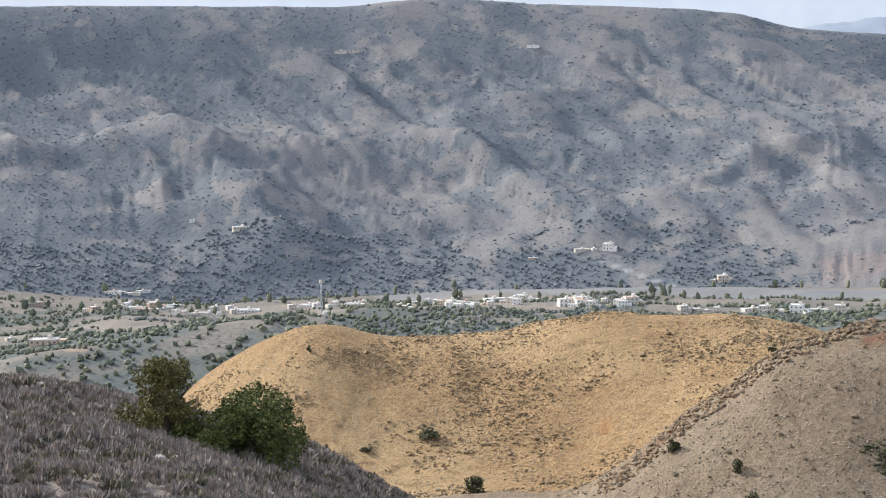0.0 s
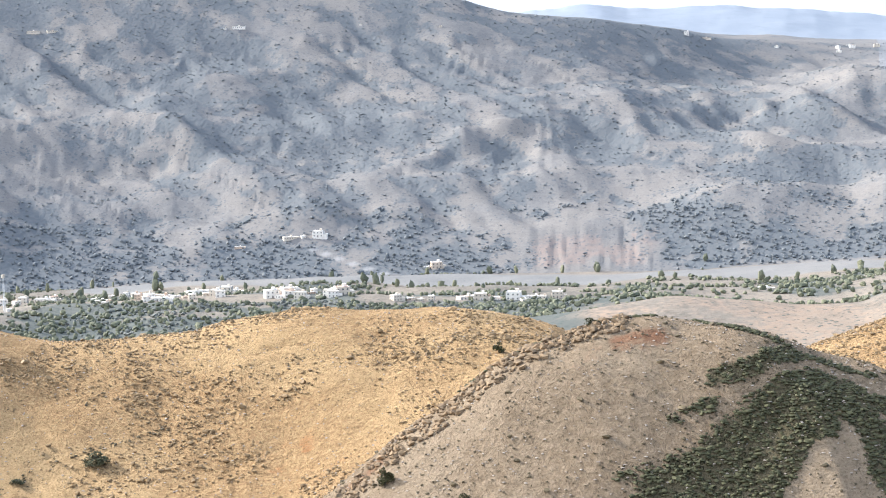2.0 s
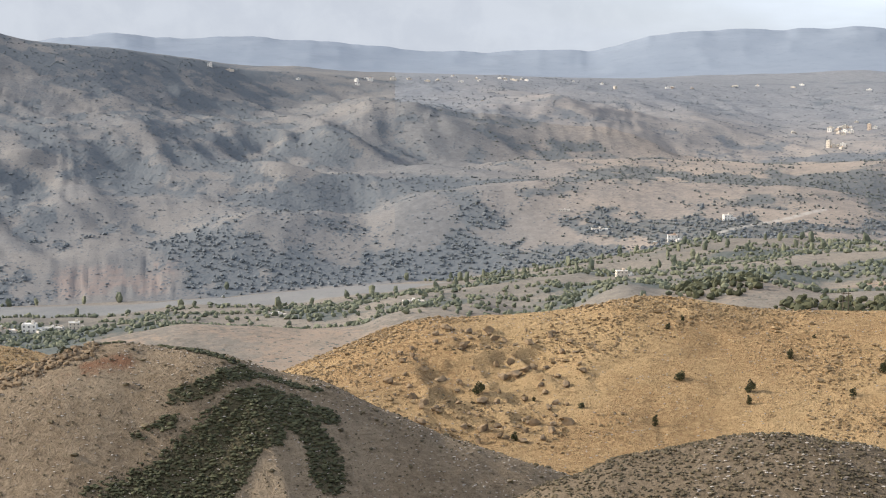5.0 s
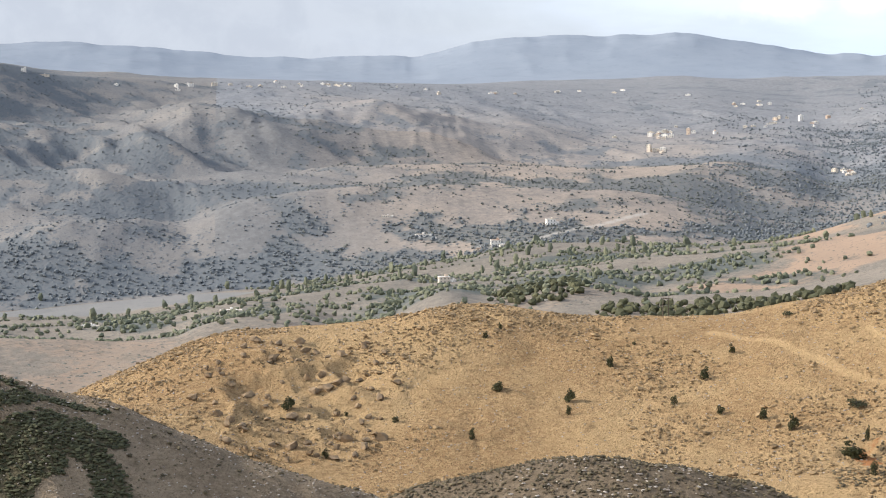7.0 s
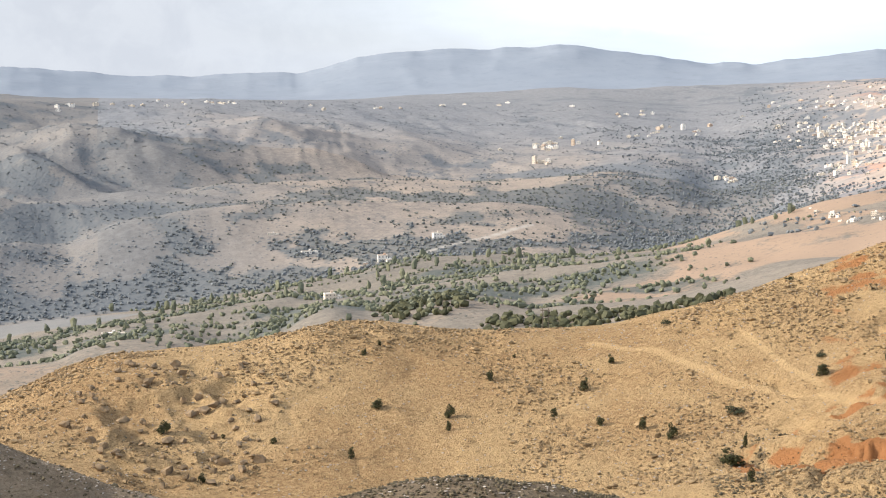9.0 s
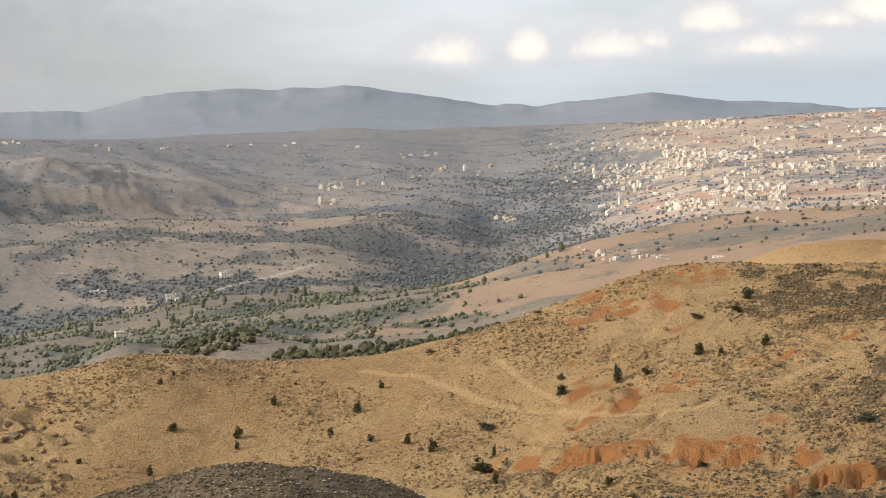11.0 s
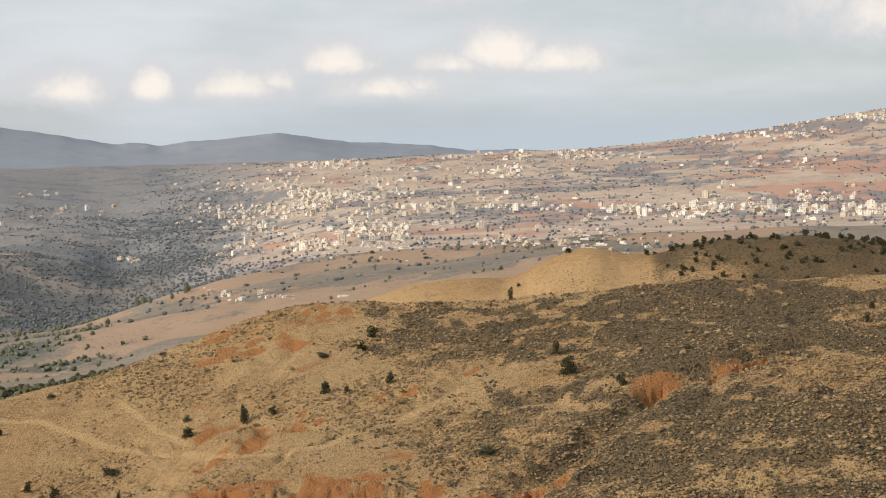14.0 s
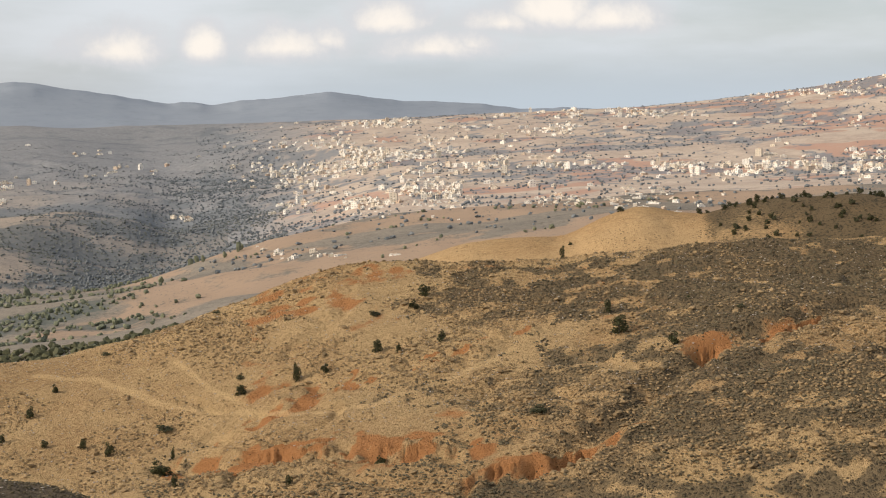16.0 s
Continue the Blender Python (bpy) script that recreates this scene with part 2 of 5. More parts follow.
def fbm(x, y, size, octaves, seed, gain=0.5):
    total, amp = 0.0, 1.0
    for k in range(octaves):
        total = total + amp * value_noise(x / size + 17.3 * k, y / size - 9.1 * k, seed + k)
        size, amp = size / 2.03, amp * gain
    return total


def ridged(x, y, size, octaves, seed, gain=0.5):
    total, amp = 0.0, 1.0
    for k in range(octaves):
        n = 1 - np.abs(value_noise(x / size + 31.7 * k, y / size + 5.3 * k, seed + k)) * 1.6
        total = total + amp * n
        size, amp = size / 2.1, amp * gain
    return total


def step(a, b, x):
    t = np.clip((x - a) / (b - a), 0, 1)
    return t * t * (3 - 2 * t)


def smooth_line(b, pairs):
    """A smooth curve through (bearing, value) pairs."""
    xs, ys = np.array([q[0] for q in pairs], float), np.array([q[1] for q in pairs], float)
    v = np.interp(b, xs, ys)
    return 0.5 * v + 0.25 * (np.interp(b - 0.35, xs, ys) + np.interp(b + 0.35, xs, ys))


# The land seen from the lookout: lines that run across it, each with its distance and, by bearing, the angle at which it lies
SPUR = [(-40, -8), (-15.7, -10.95), (-13.8, -11.35), (-12.2, -11.8), (-10.7, -12.3), (-7.9, -13.1), (-4.8, -14.1), (-3.8, -14.75), (-1.9, -15.8), (1, -17.5), (5, -19.5),
        (90, -20)]
DOME = [(-40, -19), (20, -19), (25, -15), (28.8, -13.05), (29.6, -12.93), (30.6, -12.56), (32.2, -12.2), (33.5, -11.93), (35, -11.68), (36.4, -11.54), (37.7, -11.55),
        (38.7, -11.72), (39.8, -12), (41, -12.4), (42.2, -12.95), (43.9, -13.75), (46, -15), (52, -17), (90, -18)]
BROWN = [(-40, -18), (0, -17), (4.5, -15.2), (6.6, -13.9), (8.8, -12.1), (9.9, -11.42), (10.6, -10.9), (11.5, -10.3), (12.5, -9.87), (13.3, -9.57), (14.1, -9.28),
         (15.1, -9.16), (16, -9.13), (17, -9.23), (18, -9.42), (18.8, -9.7), (19.8, -10), (20.6, -10.2), (21.8, -10.43), (23.2, -11), (24.5, -11.5), (25.6, -11.95),
         (26.9, -12.33), (28.8, -13), (33, -14.5), (40, -15.5), (47, -13.5), (56, -12), (66, -10.5), (90, -9.5)]
GOLD = [(-40, -15), (-11, -12.8), (-8.9, -11.27), (-7.8, -10.5), (-6.7, -9.85), (-5.7, -9.43), (-4.7, -9.12), (-3.6, -9.17), (-2.8, -9.42), (-2, -9.6), (-0.4, -9.6),
        (1.5, -9.55), (2.5, -9.43), (3.9, -9.22), (5.3, -9.08), (6.2, -9.05), (7.4, -9.15), (9, -9.15), (10.5, -9.1), (11.8, -9.25), (13.1, -9.5), (14, -9.9), (17, -11),
        (20, -10.6), (21, -10.08), (22.3, -9.6), (23.8, -9.05), (25, -8.72), (26.7, -8.62), (28.2, -8.6), (29.2, -8.5), (30.2, -8.3), (31.1, -8.1), (32.1, -7.98),
        (33.4, -7.95), (34.4, -8.08), (35.5, -8.17), (36.8, -8.18), (38.2, -8.12), (39.5, -8.02), (40.8, -7.9), (42.2, -7.65), (43.4, -7.4), (44.5, -7), (45.9, -6.52),
        (46.8, -6.15), (47.8, -5.72), (49.1, -5.3), (50.2, -5.11), (51.5, -5.05), (53.5, -5.05), (57, -4.91), (60.2, -4.66), (61.2, -4.43), (63.1, -4.19), (66.8, -4.09),
        (71.7, -3.84), (90, -3.5)]
WOODED = [(-40, -13), (0, -11.2), (20, -10.8), (35, -9.4), (45, -7.2), (50, -5.6), (52.4, -4.99), (53.9, -4.43), (56, -4.17), (57.4, -4.17), (58.3, -3.7), (59.3, -3.3),
          (60, -3.13), (61, -3.34), (62.1, -3.36), (63.1, -3.05), (64, -2.87), (65.9, -2.75), (67, -2.65), (68.7, -2.8), (70.5, -3.02), (71.7, -3.15), (90, -4)]
BENCH = [(-40, -11), (-15.7, -10.08), (-13.7, -9.71), (-10.8, -9.58), (-7.7, -9.21), (-5.7, -8.98), (-4.5, -9.3), (-2, -9.9), (10, -9.7), (13, -9.3), (15.1, -8.9),
         (16.9, -8.62), (19.6, -8.75), (21, -8.85), (23, -8.75), (23.6, -8.45), (25, -8.17), (26.8, -8.2), (28, -8.5), (30, -8.2), (31, -7.6), (31.7, -7.4),
         (32.6, -7.6), (34, -7.5), (35.3, -7.25), (36.5, -7.35), (38, -7.6), (42, -7.3), (46, -6.3), (50, -5.6), (56, -4.8), (62, -4.3), (90, -4)]
VILLAGE = [(-40, -9.5), (-14.5, -9.2), (-11, -8.5), (-7.4, -8.78), (-3.2, -8.65), (-0.9, -8.78), (0.9, -8.65), (4.8, -8.75), (8.9, -8.92), (12.6, -8.95), (14.6, -8.92),
           (17, -8.75), (21, -8.6), (23, -8.3), (26, -7.9), (30, -7.3), (35, -6.6), (40, -6.15), (44, -5.6), (46, -5.2), (48, -4.9), (52, -4.4), (60, -3.5), (72, -3.1),
           (90, -3)]
FOOT = [(-40, -7.5), (-15.5, -7.4), (-11.7, -7.95), (-7.7, -8.4), (-3.6, -8.34), (0.5, -8.22), (4.6, -8.2), (8.7, -8.14), (12.6, -8.13), (16, -8.05), (19.6, -7.85),
        (23.2, -7.55), (26.8, -7.2), (28.6, -6.95), (30.4, -6.65), (32.6, -6.38), (34.2, -6.05), (37, -5.95), (38.7, -5.76), (40.9, -5.55), (43.1, -5.25), (44.9, -4.7),
        (46, -4.4), (48, -3.95), (52, -3.4), (60, -2.7), (72, -2.3), (90, -2)]
TERRACE = [(-40, -6), (-15, -6.3), (0, -6.75), (10, -6.6), (14, -6.35), (16, -6.2), (19, -5.3), (20.5, -5.05), (23, -5.2), (25, -4.6), (27, -4.24), (32.6, -4.12),
           (36.7, -4.1), (39.4, -4.2), (42, -4.45), (44, -4.4), (46, -3.9), (48, -3.55), (52, -3), (60, -2.4), (72, -2), (90, -2)]
TERRACE_BACK = [(-40, -5.6), (-15, -5.9), (0, -6.35), (10, -6.1), (16, -5.8), (19, -5.25), (20.5, -5.1), (23, -5.2), (25, -4.65), (27, -4.32), (32.6, -4.2),
                (36.7, -4.18), (39.4, -4.3), (42, -4.6), (44, -4.5), (46, -3.85), (48, -3.45), (52, -2.85), (60, -2.3), (72, -1.9), (90, -1.9)]
UPPER = [(-40, -4.4), (-15, -4.7), (0, -5.05), (10, -4.9), (16, -4.4), (20, -3.9), (24, -3.7), (28, -3.4), (31.3, -3.33), (35.6, -3.39), (38.3, -3.25), (41.3, -3.11),
         (43, -2.98), (44, -3.3), (46, -3.1), (48, -2.85), (52, -2.4), (60, -1.9), (72, -1.5), (90, -1.5)]
UPPER_BACK = [(-40, -4), (-15, -4.3), (0, -4.6), (10, -4.5), (16, -4), (20, -3.72), (24, -3.7), (28, -3.46), (31.3, -3.42), (35.6, -3.46), (38.3, -3.34), (41.3, -3.22),
              (43, -3.2), (44, -3.5), (46, -3), (48, -2.7), (52, -2.25), (60, -1.8), (72, -1.4), (90, -1.4)]
SHOULDER = [(-40, -2.2), (-16, -2.5), (0, -2.6), (10, -2.7), (16, -2.5), (20, -2.4), (24, -1.8), (27.3, -1.55), (30.8, -1.78), (33.6, -1.95), (36.4, -2.4), (40, -2.4),
            (44, -2.6), (46, -2.1), (50, -1.7), (56, -1.3), (60, -1.1), (66, -0.8), (72, -0.5), (90, -0.5)]
CREST = [(-40, 1.7), (-11.3, 1.75), (-3.4, 1.56), (1.7, 1.55), (4.7, 1.45), (6.7, 1.32), (8.7, 1.18), (10.3, 0.98), (11, 0.76), (11.8, 0.56), (12.6, 0.45), (14.4, 0.34), (15.3, 0.26), (16.2, 0.12), (17, 0), (17.9, -0.13), (19, -0.37), (20.6, -0.5), (23, -0.62), (26.8, -0.62), (30.5, -0.7), (33.6, -0.8), (36.4, -0.88), (40.2, -0.88), (43, -1.15), (45.9, -1), (46.9, -0.76), (49.4, -0.4), (51.2, -0.27), (54, -0.08), (57.4, 0.04), (60, 0.16), (62, 0.36), (64, 0.6), (65.9, 0.85), (67.7, 1.16), (69.6, 1.46), (71.7, 1.4), (90, 1.5)]
FAR = [(-40, 0), (8, 0.2), (11, 0.3), (12.5, 0.5), (13.5, 0.68), (14.7, 0.85), (15.2, 0.84), (16.1, 0.63), (17.9, 0.64), (19.6, 0.68), (21.4, 0.57), (23.2, 0.41), (25, 0.25), (26.8, 0.15), (28.5, 0.2), (29.8, 0.31), (30.4, 0.2), (31.2, 0.43), (32, 0.66), (32.8, 0.82), (34.2, 0.91), (36.5, 0.91), (38, 0.93), (39.1, 0.99), (40.8, 0.85), (42.5, 0.63), (44, 0.4), (45.8, 0.3), (47.6, 0.5), (49.4, 0.68), (50.6, 0.5), (52, 0.36), (54.5, 0.2), (58, 0.05), (72, 0), (90, 0)]
LINES = [(2.5, [(-40, -42), (90, -42)]), (40.0, [(-40, -11), (-10, -16), (0, -20), (90, -20)]), (100.0, SPUR), (150.0, [(-40, -17), (-5, -19), (90, -21)]), (205.0, DOME),
         (245.0, [(-40, -19), (20, -18.5), (43, -17), (90, -17)]), (310.0, BROWN), (345.0, [(-40, -17), (5, -15), (12, -12.2), (17, -12), (22, -12.7), (28, -14), (34, -14), (45, -12.2), (56, -10), (66, -8.3), (90, -8)]),
         (470.0, GOLD), (560.0, [(-40, -14), (0, -12.2), (20, -11.9), (32, -10.4), (42, -9.2), (50, -6.9), (56, -6.0), (62, -5.5), (66, -5.0), (90, -5)]),
         (660.0, WOODED), (800.0, BENCH), (1080.0, VILLAGE), (1420.0, FOOT), (1680.0, TERRACE), (1750.0, TERRACE_BACK), (1980.0, UPPER), (2060.0, UPPER_BACK), (2420.0, SHOULDER), (3400.0, CREST),
         (3950.0, [(-40, 0), (10, 0.0), (16, -0.1), (22, -0.4), (30, -0.7), (40, -0.4), (50, -0.2), (60, -0.1), (72, 0.4), (90, 0.4)]), (4620.0, FAR),
         (4880.0, [(-40, -0.8), (90, -0.8)])]


def near_line(b, r, line, width):
    """1 on a line through (bearing, distance) points, falling to 0 at width metres."""
    x, y = r * np.sin(np.radians(b)), r * np.cos(np.radians(b))
    best = np.full(b.shape, 1e9)
    pts = [(q[1] * math.sin(radians(q[0])), q[1] * math.cos(radians(q[0]))) for q in line]
    for (x0, y0), (x1, y1) in zip(pts, pts[1:]):
        dx, dy = x1 - x0, y1 - y0
        t = np.clip(((x - x0) * dx + (y - y0) * dy) / (dx * dx + dy * dy + 1e-9), 0, 1)
        best = np.minimum(best, np.hypot(x - x0 - t * dx, y - y0 - t * dy))
    return np.clip(1 - best / width, 0, 1)


def blob(b, r, cb, cr, wb, wr):
    return np.exp(-((b - cb) / wb) ** 2 - ((r - cr) / wr) ** 2)


SPURS = [([(0.5, 1850), (2.5, 1720), (5.5, 1570)], 60, 16), ([(-9, 1820), (-7, 1690), (-5.5, 1540)], 80, 20),
         ([(-1.5, 2190), (0.2, 2235), (2.0, 2190)], 60, 6), ([(15.6, 1900), (16.0, 1850), (18, 1770), (21, 1720), (24, 1690)], 75, 15),
         ([(19, 2050), (20.5, 1960), (22.5, 1900)], 90, 14), ([(23, 2250), (24, 2120), (26, 2020)], 100, 16), ([(29, 2330), (30, 2230), (31, 2140)], 90, 12)]
GULLY = [(57.4, 322), (58.2, 327), (59.6, 339), (60.6, 354), (61.5, 368), (62.0, 377), (64.9, 391), (67, 408)]
CUT = [(53.6, 312), (54.7, 317), (56.8, 320), (58.4, 326), (59.6, 331)]
REDCUT = [(61.5, 380), (62.5, 381), (63.4, 381.5), (64.1, 384), (64.8, 390), (66.2, 404)]
BANK = [(44.1, 369), (45.5, 364), (46.8, 358), (48.3, 350), (50.3, 342), (52.2, 336), (54.1, 331)]
RAVINE = [(47.5, 2700), (46.2, 2100), (45.0, 1750), (43.5, 1480)]


def scarp(b, r, line, drop, depth, seed):
    """A fluted earth wall along a line: the lowering below it, and where its bare face is."""
    xs, ys = [q[0] for q in line], [q[1] for q in line]
    foot = np.interp(b, xs, ys) + 1.1 * value_noise(b * 7.5, r * 0, seed) + 0.8 * value_noise(b * 23, r * 0, seed + 1)
    run = step(xs[0], xs[0] + 0.5, b) * (1 - step(xs[-1] - 0.5, xs[-1], b)) * (0.75 + 0.4 * value_noise(b * 2.2, r * 0, seed + 2))
    below = (1 - step(foot - 2.6, foot, r)) * step(foot - depth, foot - 4, r)
    return drop * run * below, run * step(foot - 5, foot - 2.5, r) * (1 - step(foot, foot + 2.0, r))


def land(b, r):
    """Height of the land at bearing b (degrees) and distance r from the lookout, with its gullies and bumps; and its cover."""
    bb = np.clip(b, -40, 90)
    steep = 0.40 + 0.60 * step(11, 39, bb)          # the mountain stands nearer and steeper in the west
    crest = 1420 + 1980 * steep
    radii = [1420 + (q[0] - 1420) * steep if 1420 < q[0] <= 3400 else np.full_like(r, q[0]) for q in LINES]
    angle = np.full_like(r, LINES[0][1][0][1])
    for i in range(len(LINES) - 1):
        s = (r >= radii[i]) & (r <= radii[i + 1])
        if not s.any():
            continue
        u = (r[s] - radii[i][s]) / (radii[i + 1][s] - radii[i][s])
        a0, a1 = smooth_line(bb[s], LINES[i][1]), smooth_line(bb[s], LINES[i + 1][1])
        ease = u * u * (3 - 2 * u)
        even = step(44, 48, bb[s]) if 4 <= i <= 7 else 0.65 if 12 <= i <= 18 else 0.0
        u = even * u + (1 - even) * ease
        angle[s] = a0 + (a1 - a0) * u
    x, y = r * np.sin(np.radians(b)), r * np.cos(np.radians(b))
    z = np.maximum(r, 2.5) * np.tan(np.radians(angle))
    # bumps and gullies
    hills = step(120, 200, r) * (1 - step(620, 760, r))
    z = z + hills * (fbm(x, y, 60, 4, 11) * 1.1 + fbm(x, y, 9, 3, 21) * 0.28)
    right = step(42, 46, b)
    z = z + hills * step(330, 360, r) * 0.34 * ridged(np.radians(b) * 450 * 0.28, r, 4.5, 2, 241, 0.6) * np.clip(0.5 + fbm(x, y, 40, 2, 251), 0, 1)
    z = z - hills * np.clip(0.75 - np.abs(fbm(x, y, 38, 3, 77)) * 4, 0, 1) * (0.55 + 1.3 * right) * (1 - 0.7 * step(430, 470, r))
    z = z - 2.6 * step(0.1, 0.9, near_line(b, r, GULLY, 6.5))
    bare = np.maximum(near_line(b, r, [(46.4, 378), (48.9, 388), (51.5, 389.5), (53.5, 396), (55.9, 410)], 9), near_line(b, r, BANK, 9))
    z = z + step(0.05, 0.6, bare) * (ridged(np.radians(b) * 370 + 0.5 * r, r * 0.5, 7, 3, 451, 0.6) - 1.0) * 1.3
    for line, drop, depth, seed in ((REDCUT, 3.4, 22, 301), (CUT, 2.7, 14, 311), (BANK, 2.0, 12, 321)):
        z = z - scarp(b, r, line, drop, depth, seed)[0]
    z = z + hills * step(0.25, 0.7, blob(b, r, 27.0, 418, 3.0, 34)) * (ridged(x, y, 13, 3, 141) - 1.0) * 1.5
    z = z + 4.0 * near_line(b, r, [(18.8, 296), (20.0, 290), (21.0, 275), (21.8, 248)], 15) ** 1.2
    z = z + (1 - step(110, 160, r)) * step(8, 60, r) * (fbm(x, y, 14, 4, 31) * 0.55)
    vale = step(700, 850, r) * (1 - step(1350, 1500, r))
    z = z + vale * fbm(x, y, 160, 4, 41) * 5
    up = (r - 1420) / (crest - 1420)
    m = step(-0.02, 0.16, up) * (1 - 0.8 * step(0.72, 0.97, up)) * (1 - 0.45 * step(20, 26, b)) * (1 - 0.5 * step(44, 50, b))
    arc = np.radians(b) * (1750 + 450 * step(11, 39, b))
    warp = fbm(x, y, 300, 3, 51) * 75
    big = ridged(arc + warp * 1.6 + r * 0.3, r * 0.75 - warp, 300, 5, 61, 0.52)
    rib = ridged(arc + 0.45 * r + warp * 0.8, r * 0.35 + warp * 0.5, 105, 4, 65, 0.55)
    z = z + m * ((big - 1.15) * (4 + 5 * step(0.1, 0.5, up)) + (rib - 1.1) * (1.5 + 3.5 * step(0.1, 0.5, up)) + fbm(x, y, 240, 6, 71, 0.55) * 4.5)
    for line, wide, tall in SPURS:
        z = z + tall * np.clip(near_line(b, r, line, wide) * 1.05, 0, 1) ** 1.3
    z = z - 24 * step(0.0, 1.0, near_line(b, r, RAVINE, 220))
    bluff = step(12.0, 12.8, b) * (1 - step(16.6, 17.2, b)) * step(1424, 1436, r) * (1 - step(1490, 1530, r))
    z = z + bluff * (1.5 + 1.3 * (ridged(np.radians(b) * 1450, r * 0.25, 8, 2, 441, 0.5) - 0.9))
    f = step(3500, 4000, r) * (1 - step(4450, 4620, r))
    z = z + f * (ridged(np.radians(b) * 4000, r, 420, 3, 81) - 1.0) * 7
    z = z + step(4300, 4600, r) * fbm(np.radians(b) * 4600, r * 0, 150, 4, 91) * 6
    # long slanting gullies of the western mountain
    slant = 0.66 * b + 9.5 * up + 0.35 * fbm(x, y, 160, 3, 471)
    cleft = np.clip(1 - 2.4 * np.abs(value_noise(slant / 1.5, up * 1.6, 481)), 0, 1) + 0.6 * np.clip(1 - 3.2 * np.abs(value_noise(slant / 0.62 + 7, up * 3.0, 491)), 0, 1)
    cleft = cleft * (1 - step(19, 27, b)) * step(0.05, 0.2, up)
    z = z - m * 5.0 * np.clip(cleft, 0, 1.2)
    gully = np.clip((1.15 - big) * 0.4 + (1.05 - rib) * 0.5 + 0.75 * cleft, 0, 1)
    return x, y, z, gully



def cover(b, r, x, y, gully):
    """Scrub, red earth and worn tracks on the land, and how much painted haze tints it."""
    n1, n2 = fbm(x, y, 35, 4, 101), fbm(x, y, 120, 4, 111)
    n3 = fbm(x, y, 420, 5, 121)
    scrub, red, path = np.zeros_like(r), np.zeros_like(r), np.zeros_like(r)
    # brown hill
    on = (r > 245) & (r <= 345) & (b < 43)
    patch = np.zeros_like(r)
    for line, wide in (([(15.51, 278.1), (17.69, 284.2), (19.14, 287.8), (20.96, 294.0)], 5.5),
                       ([(17.32, 278.3), (18.96, 282.9), (20.23, 286.4)], 5.0),
                       ([(18.77, 277.1), (19.68, 283.2)], 4),
                       ([(21.14, 290.7), (21.87, 286.7), (22.05, 281.6)], 4.5),
                       ([(20.96, 292.3), (22.12, 295.0)], 3),
                       ([(17.35, 292.5), (18.43, 293.3), (19.7, 300.3)], 2.2),
                       ([(16.16, 287.5), (17.34, 289.2)], 1.8),
                       ([(18.6, 289.3), (20.24, 296.0)], 1.8),
                       ([(14.61, 279.6), (15.52, 280.9)], 1.6),
                       ([(14.15, 310), (15.75, 309.0)], 2.2),
                       ([(17.0, 310), (18.08, 303.7), (19.16, 301.9)], 1.6),
                       ([(19.52, 300.3), (21.69, 302.7)], 2.0),
                       ([(10.42, 310), (11.66, 310), (12.73, 310)], 1.5)):
        patch = np.maximum(patch, 1.15 * near_line(b, r, line, wide))
    scrub = np.where(on, np.clip(patch + 0.35 * n1, 0, 1) * step(0.15, 0.6, patch + 0.45 * fbm(x, y, 12, 3, 191)), scrub)
    red = np.where(on, np.clip(near_line(b, r, [(7, 303), (9.7, 305), (11.6, 301.4), (13.4, 299.4), (14.8, 300.9), (16, 301.2)], 6) * 0.7 * (0.35 + 0.9 * np.clip(fbm(x, y, 8, 3, 195) + 0.3, 0, 1)) + 0.15 * n1, 0, 1), red)
    # golden hills
    on = ((r > 345) | (b > 43)) & (r > 150) & (r <= 560)
    rust = 0.3 * blob(b, r, 5.5, 385, 4.0, 18) + 0.5 * blob(b, r, 50, 348, 4.5, 18) + 1.0 * near_line(b, r, BANK, 9) + 0.9 * near_line(b, r, [(44.2, 358), (46.1, 346), (47.7, 349), (49.5, 353)], 8) + 0.3 * step(45.5, 47, b) * (1 - step(51, 54, b)) * step(385, 405, r) + 1.9 * near_line(b, r, [(46.4, 378), (48.9, 388), (51.5, 389.5), (53.5, 396), (55.9, 410)], 8)
    rust = rust + 0.5 * near_line(b, r, CUT, 5) + 0.6 * near_line(b, r, REDCUT, 7) + 0.5 * near_line(b, r, [(50, 335), (54.5, 331)], 12)
    n0 = fbm(x, y, 9, 3, 161)
    rust = rust + 0.3 * step(45, 49, b) * (1 - step(58, 64, b)) * step(385, 400, r) * step(-0.1, 0.5, n2 + 0.6 * n1)
    red = np.where(on, np.clip(rust * (0.42 + 0.8 * n1 + 1.2 * n0 + 1.3 * fbm(x, y, 4, 2, 163)) + 0.16 * n2 - 0.05, 0, 1), red)
    for line, drop, depth, seed in ((REDCUT, 3.4, 22, 301), (CUT, 2.7, 14, 311), (BANK, 0.9, 12, 321)):
        red = np.where(on, np.maximum(red, (0.5 if line is BANK else 1.2) * scarp(b, r, line, drop, depth, seed)[1]), red)
    n4 = fbm(x, y, 4, 2, 167)
    # Heath, and cloud shade on the eastern slope painted in as darker cover.
    weave = np.clip(0.5 + 0.9 * n2 + 0.9 * n1 + 0.8 * n0 + 0.7 * n4, 0, 1.15)
    dark = (0.5 * step(48.0, 55, b) * step(385, 440, r) + 0.34 * step(49, 57, b) + 0.3 * step(57, 65, b)) * weave + 0.22 * step(50, 55, b) * step(410, 450, r) + 0.3 * step(56, 63, b)
    dark = dark + 0.45 * blob(b, r, 44, 372, 2.2, 8) + 0.3 * blob(b, r, 51.5, 375, 2.6, 8) + 0.3 * blob(b, r, 62, 425, 3.5, 14)
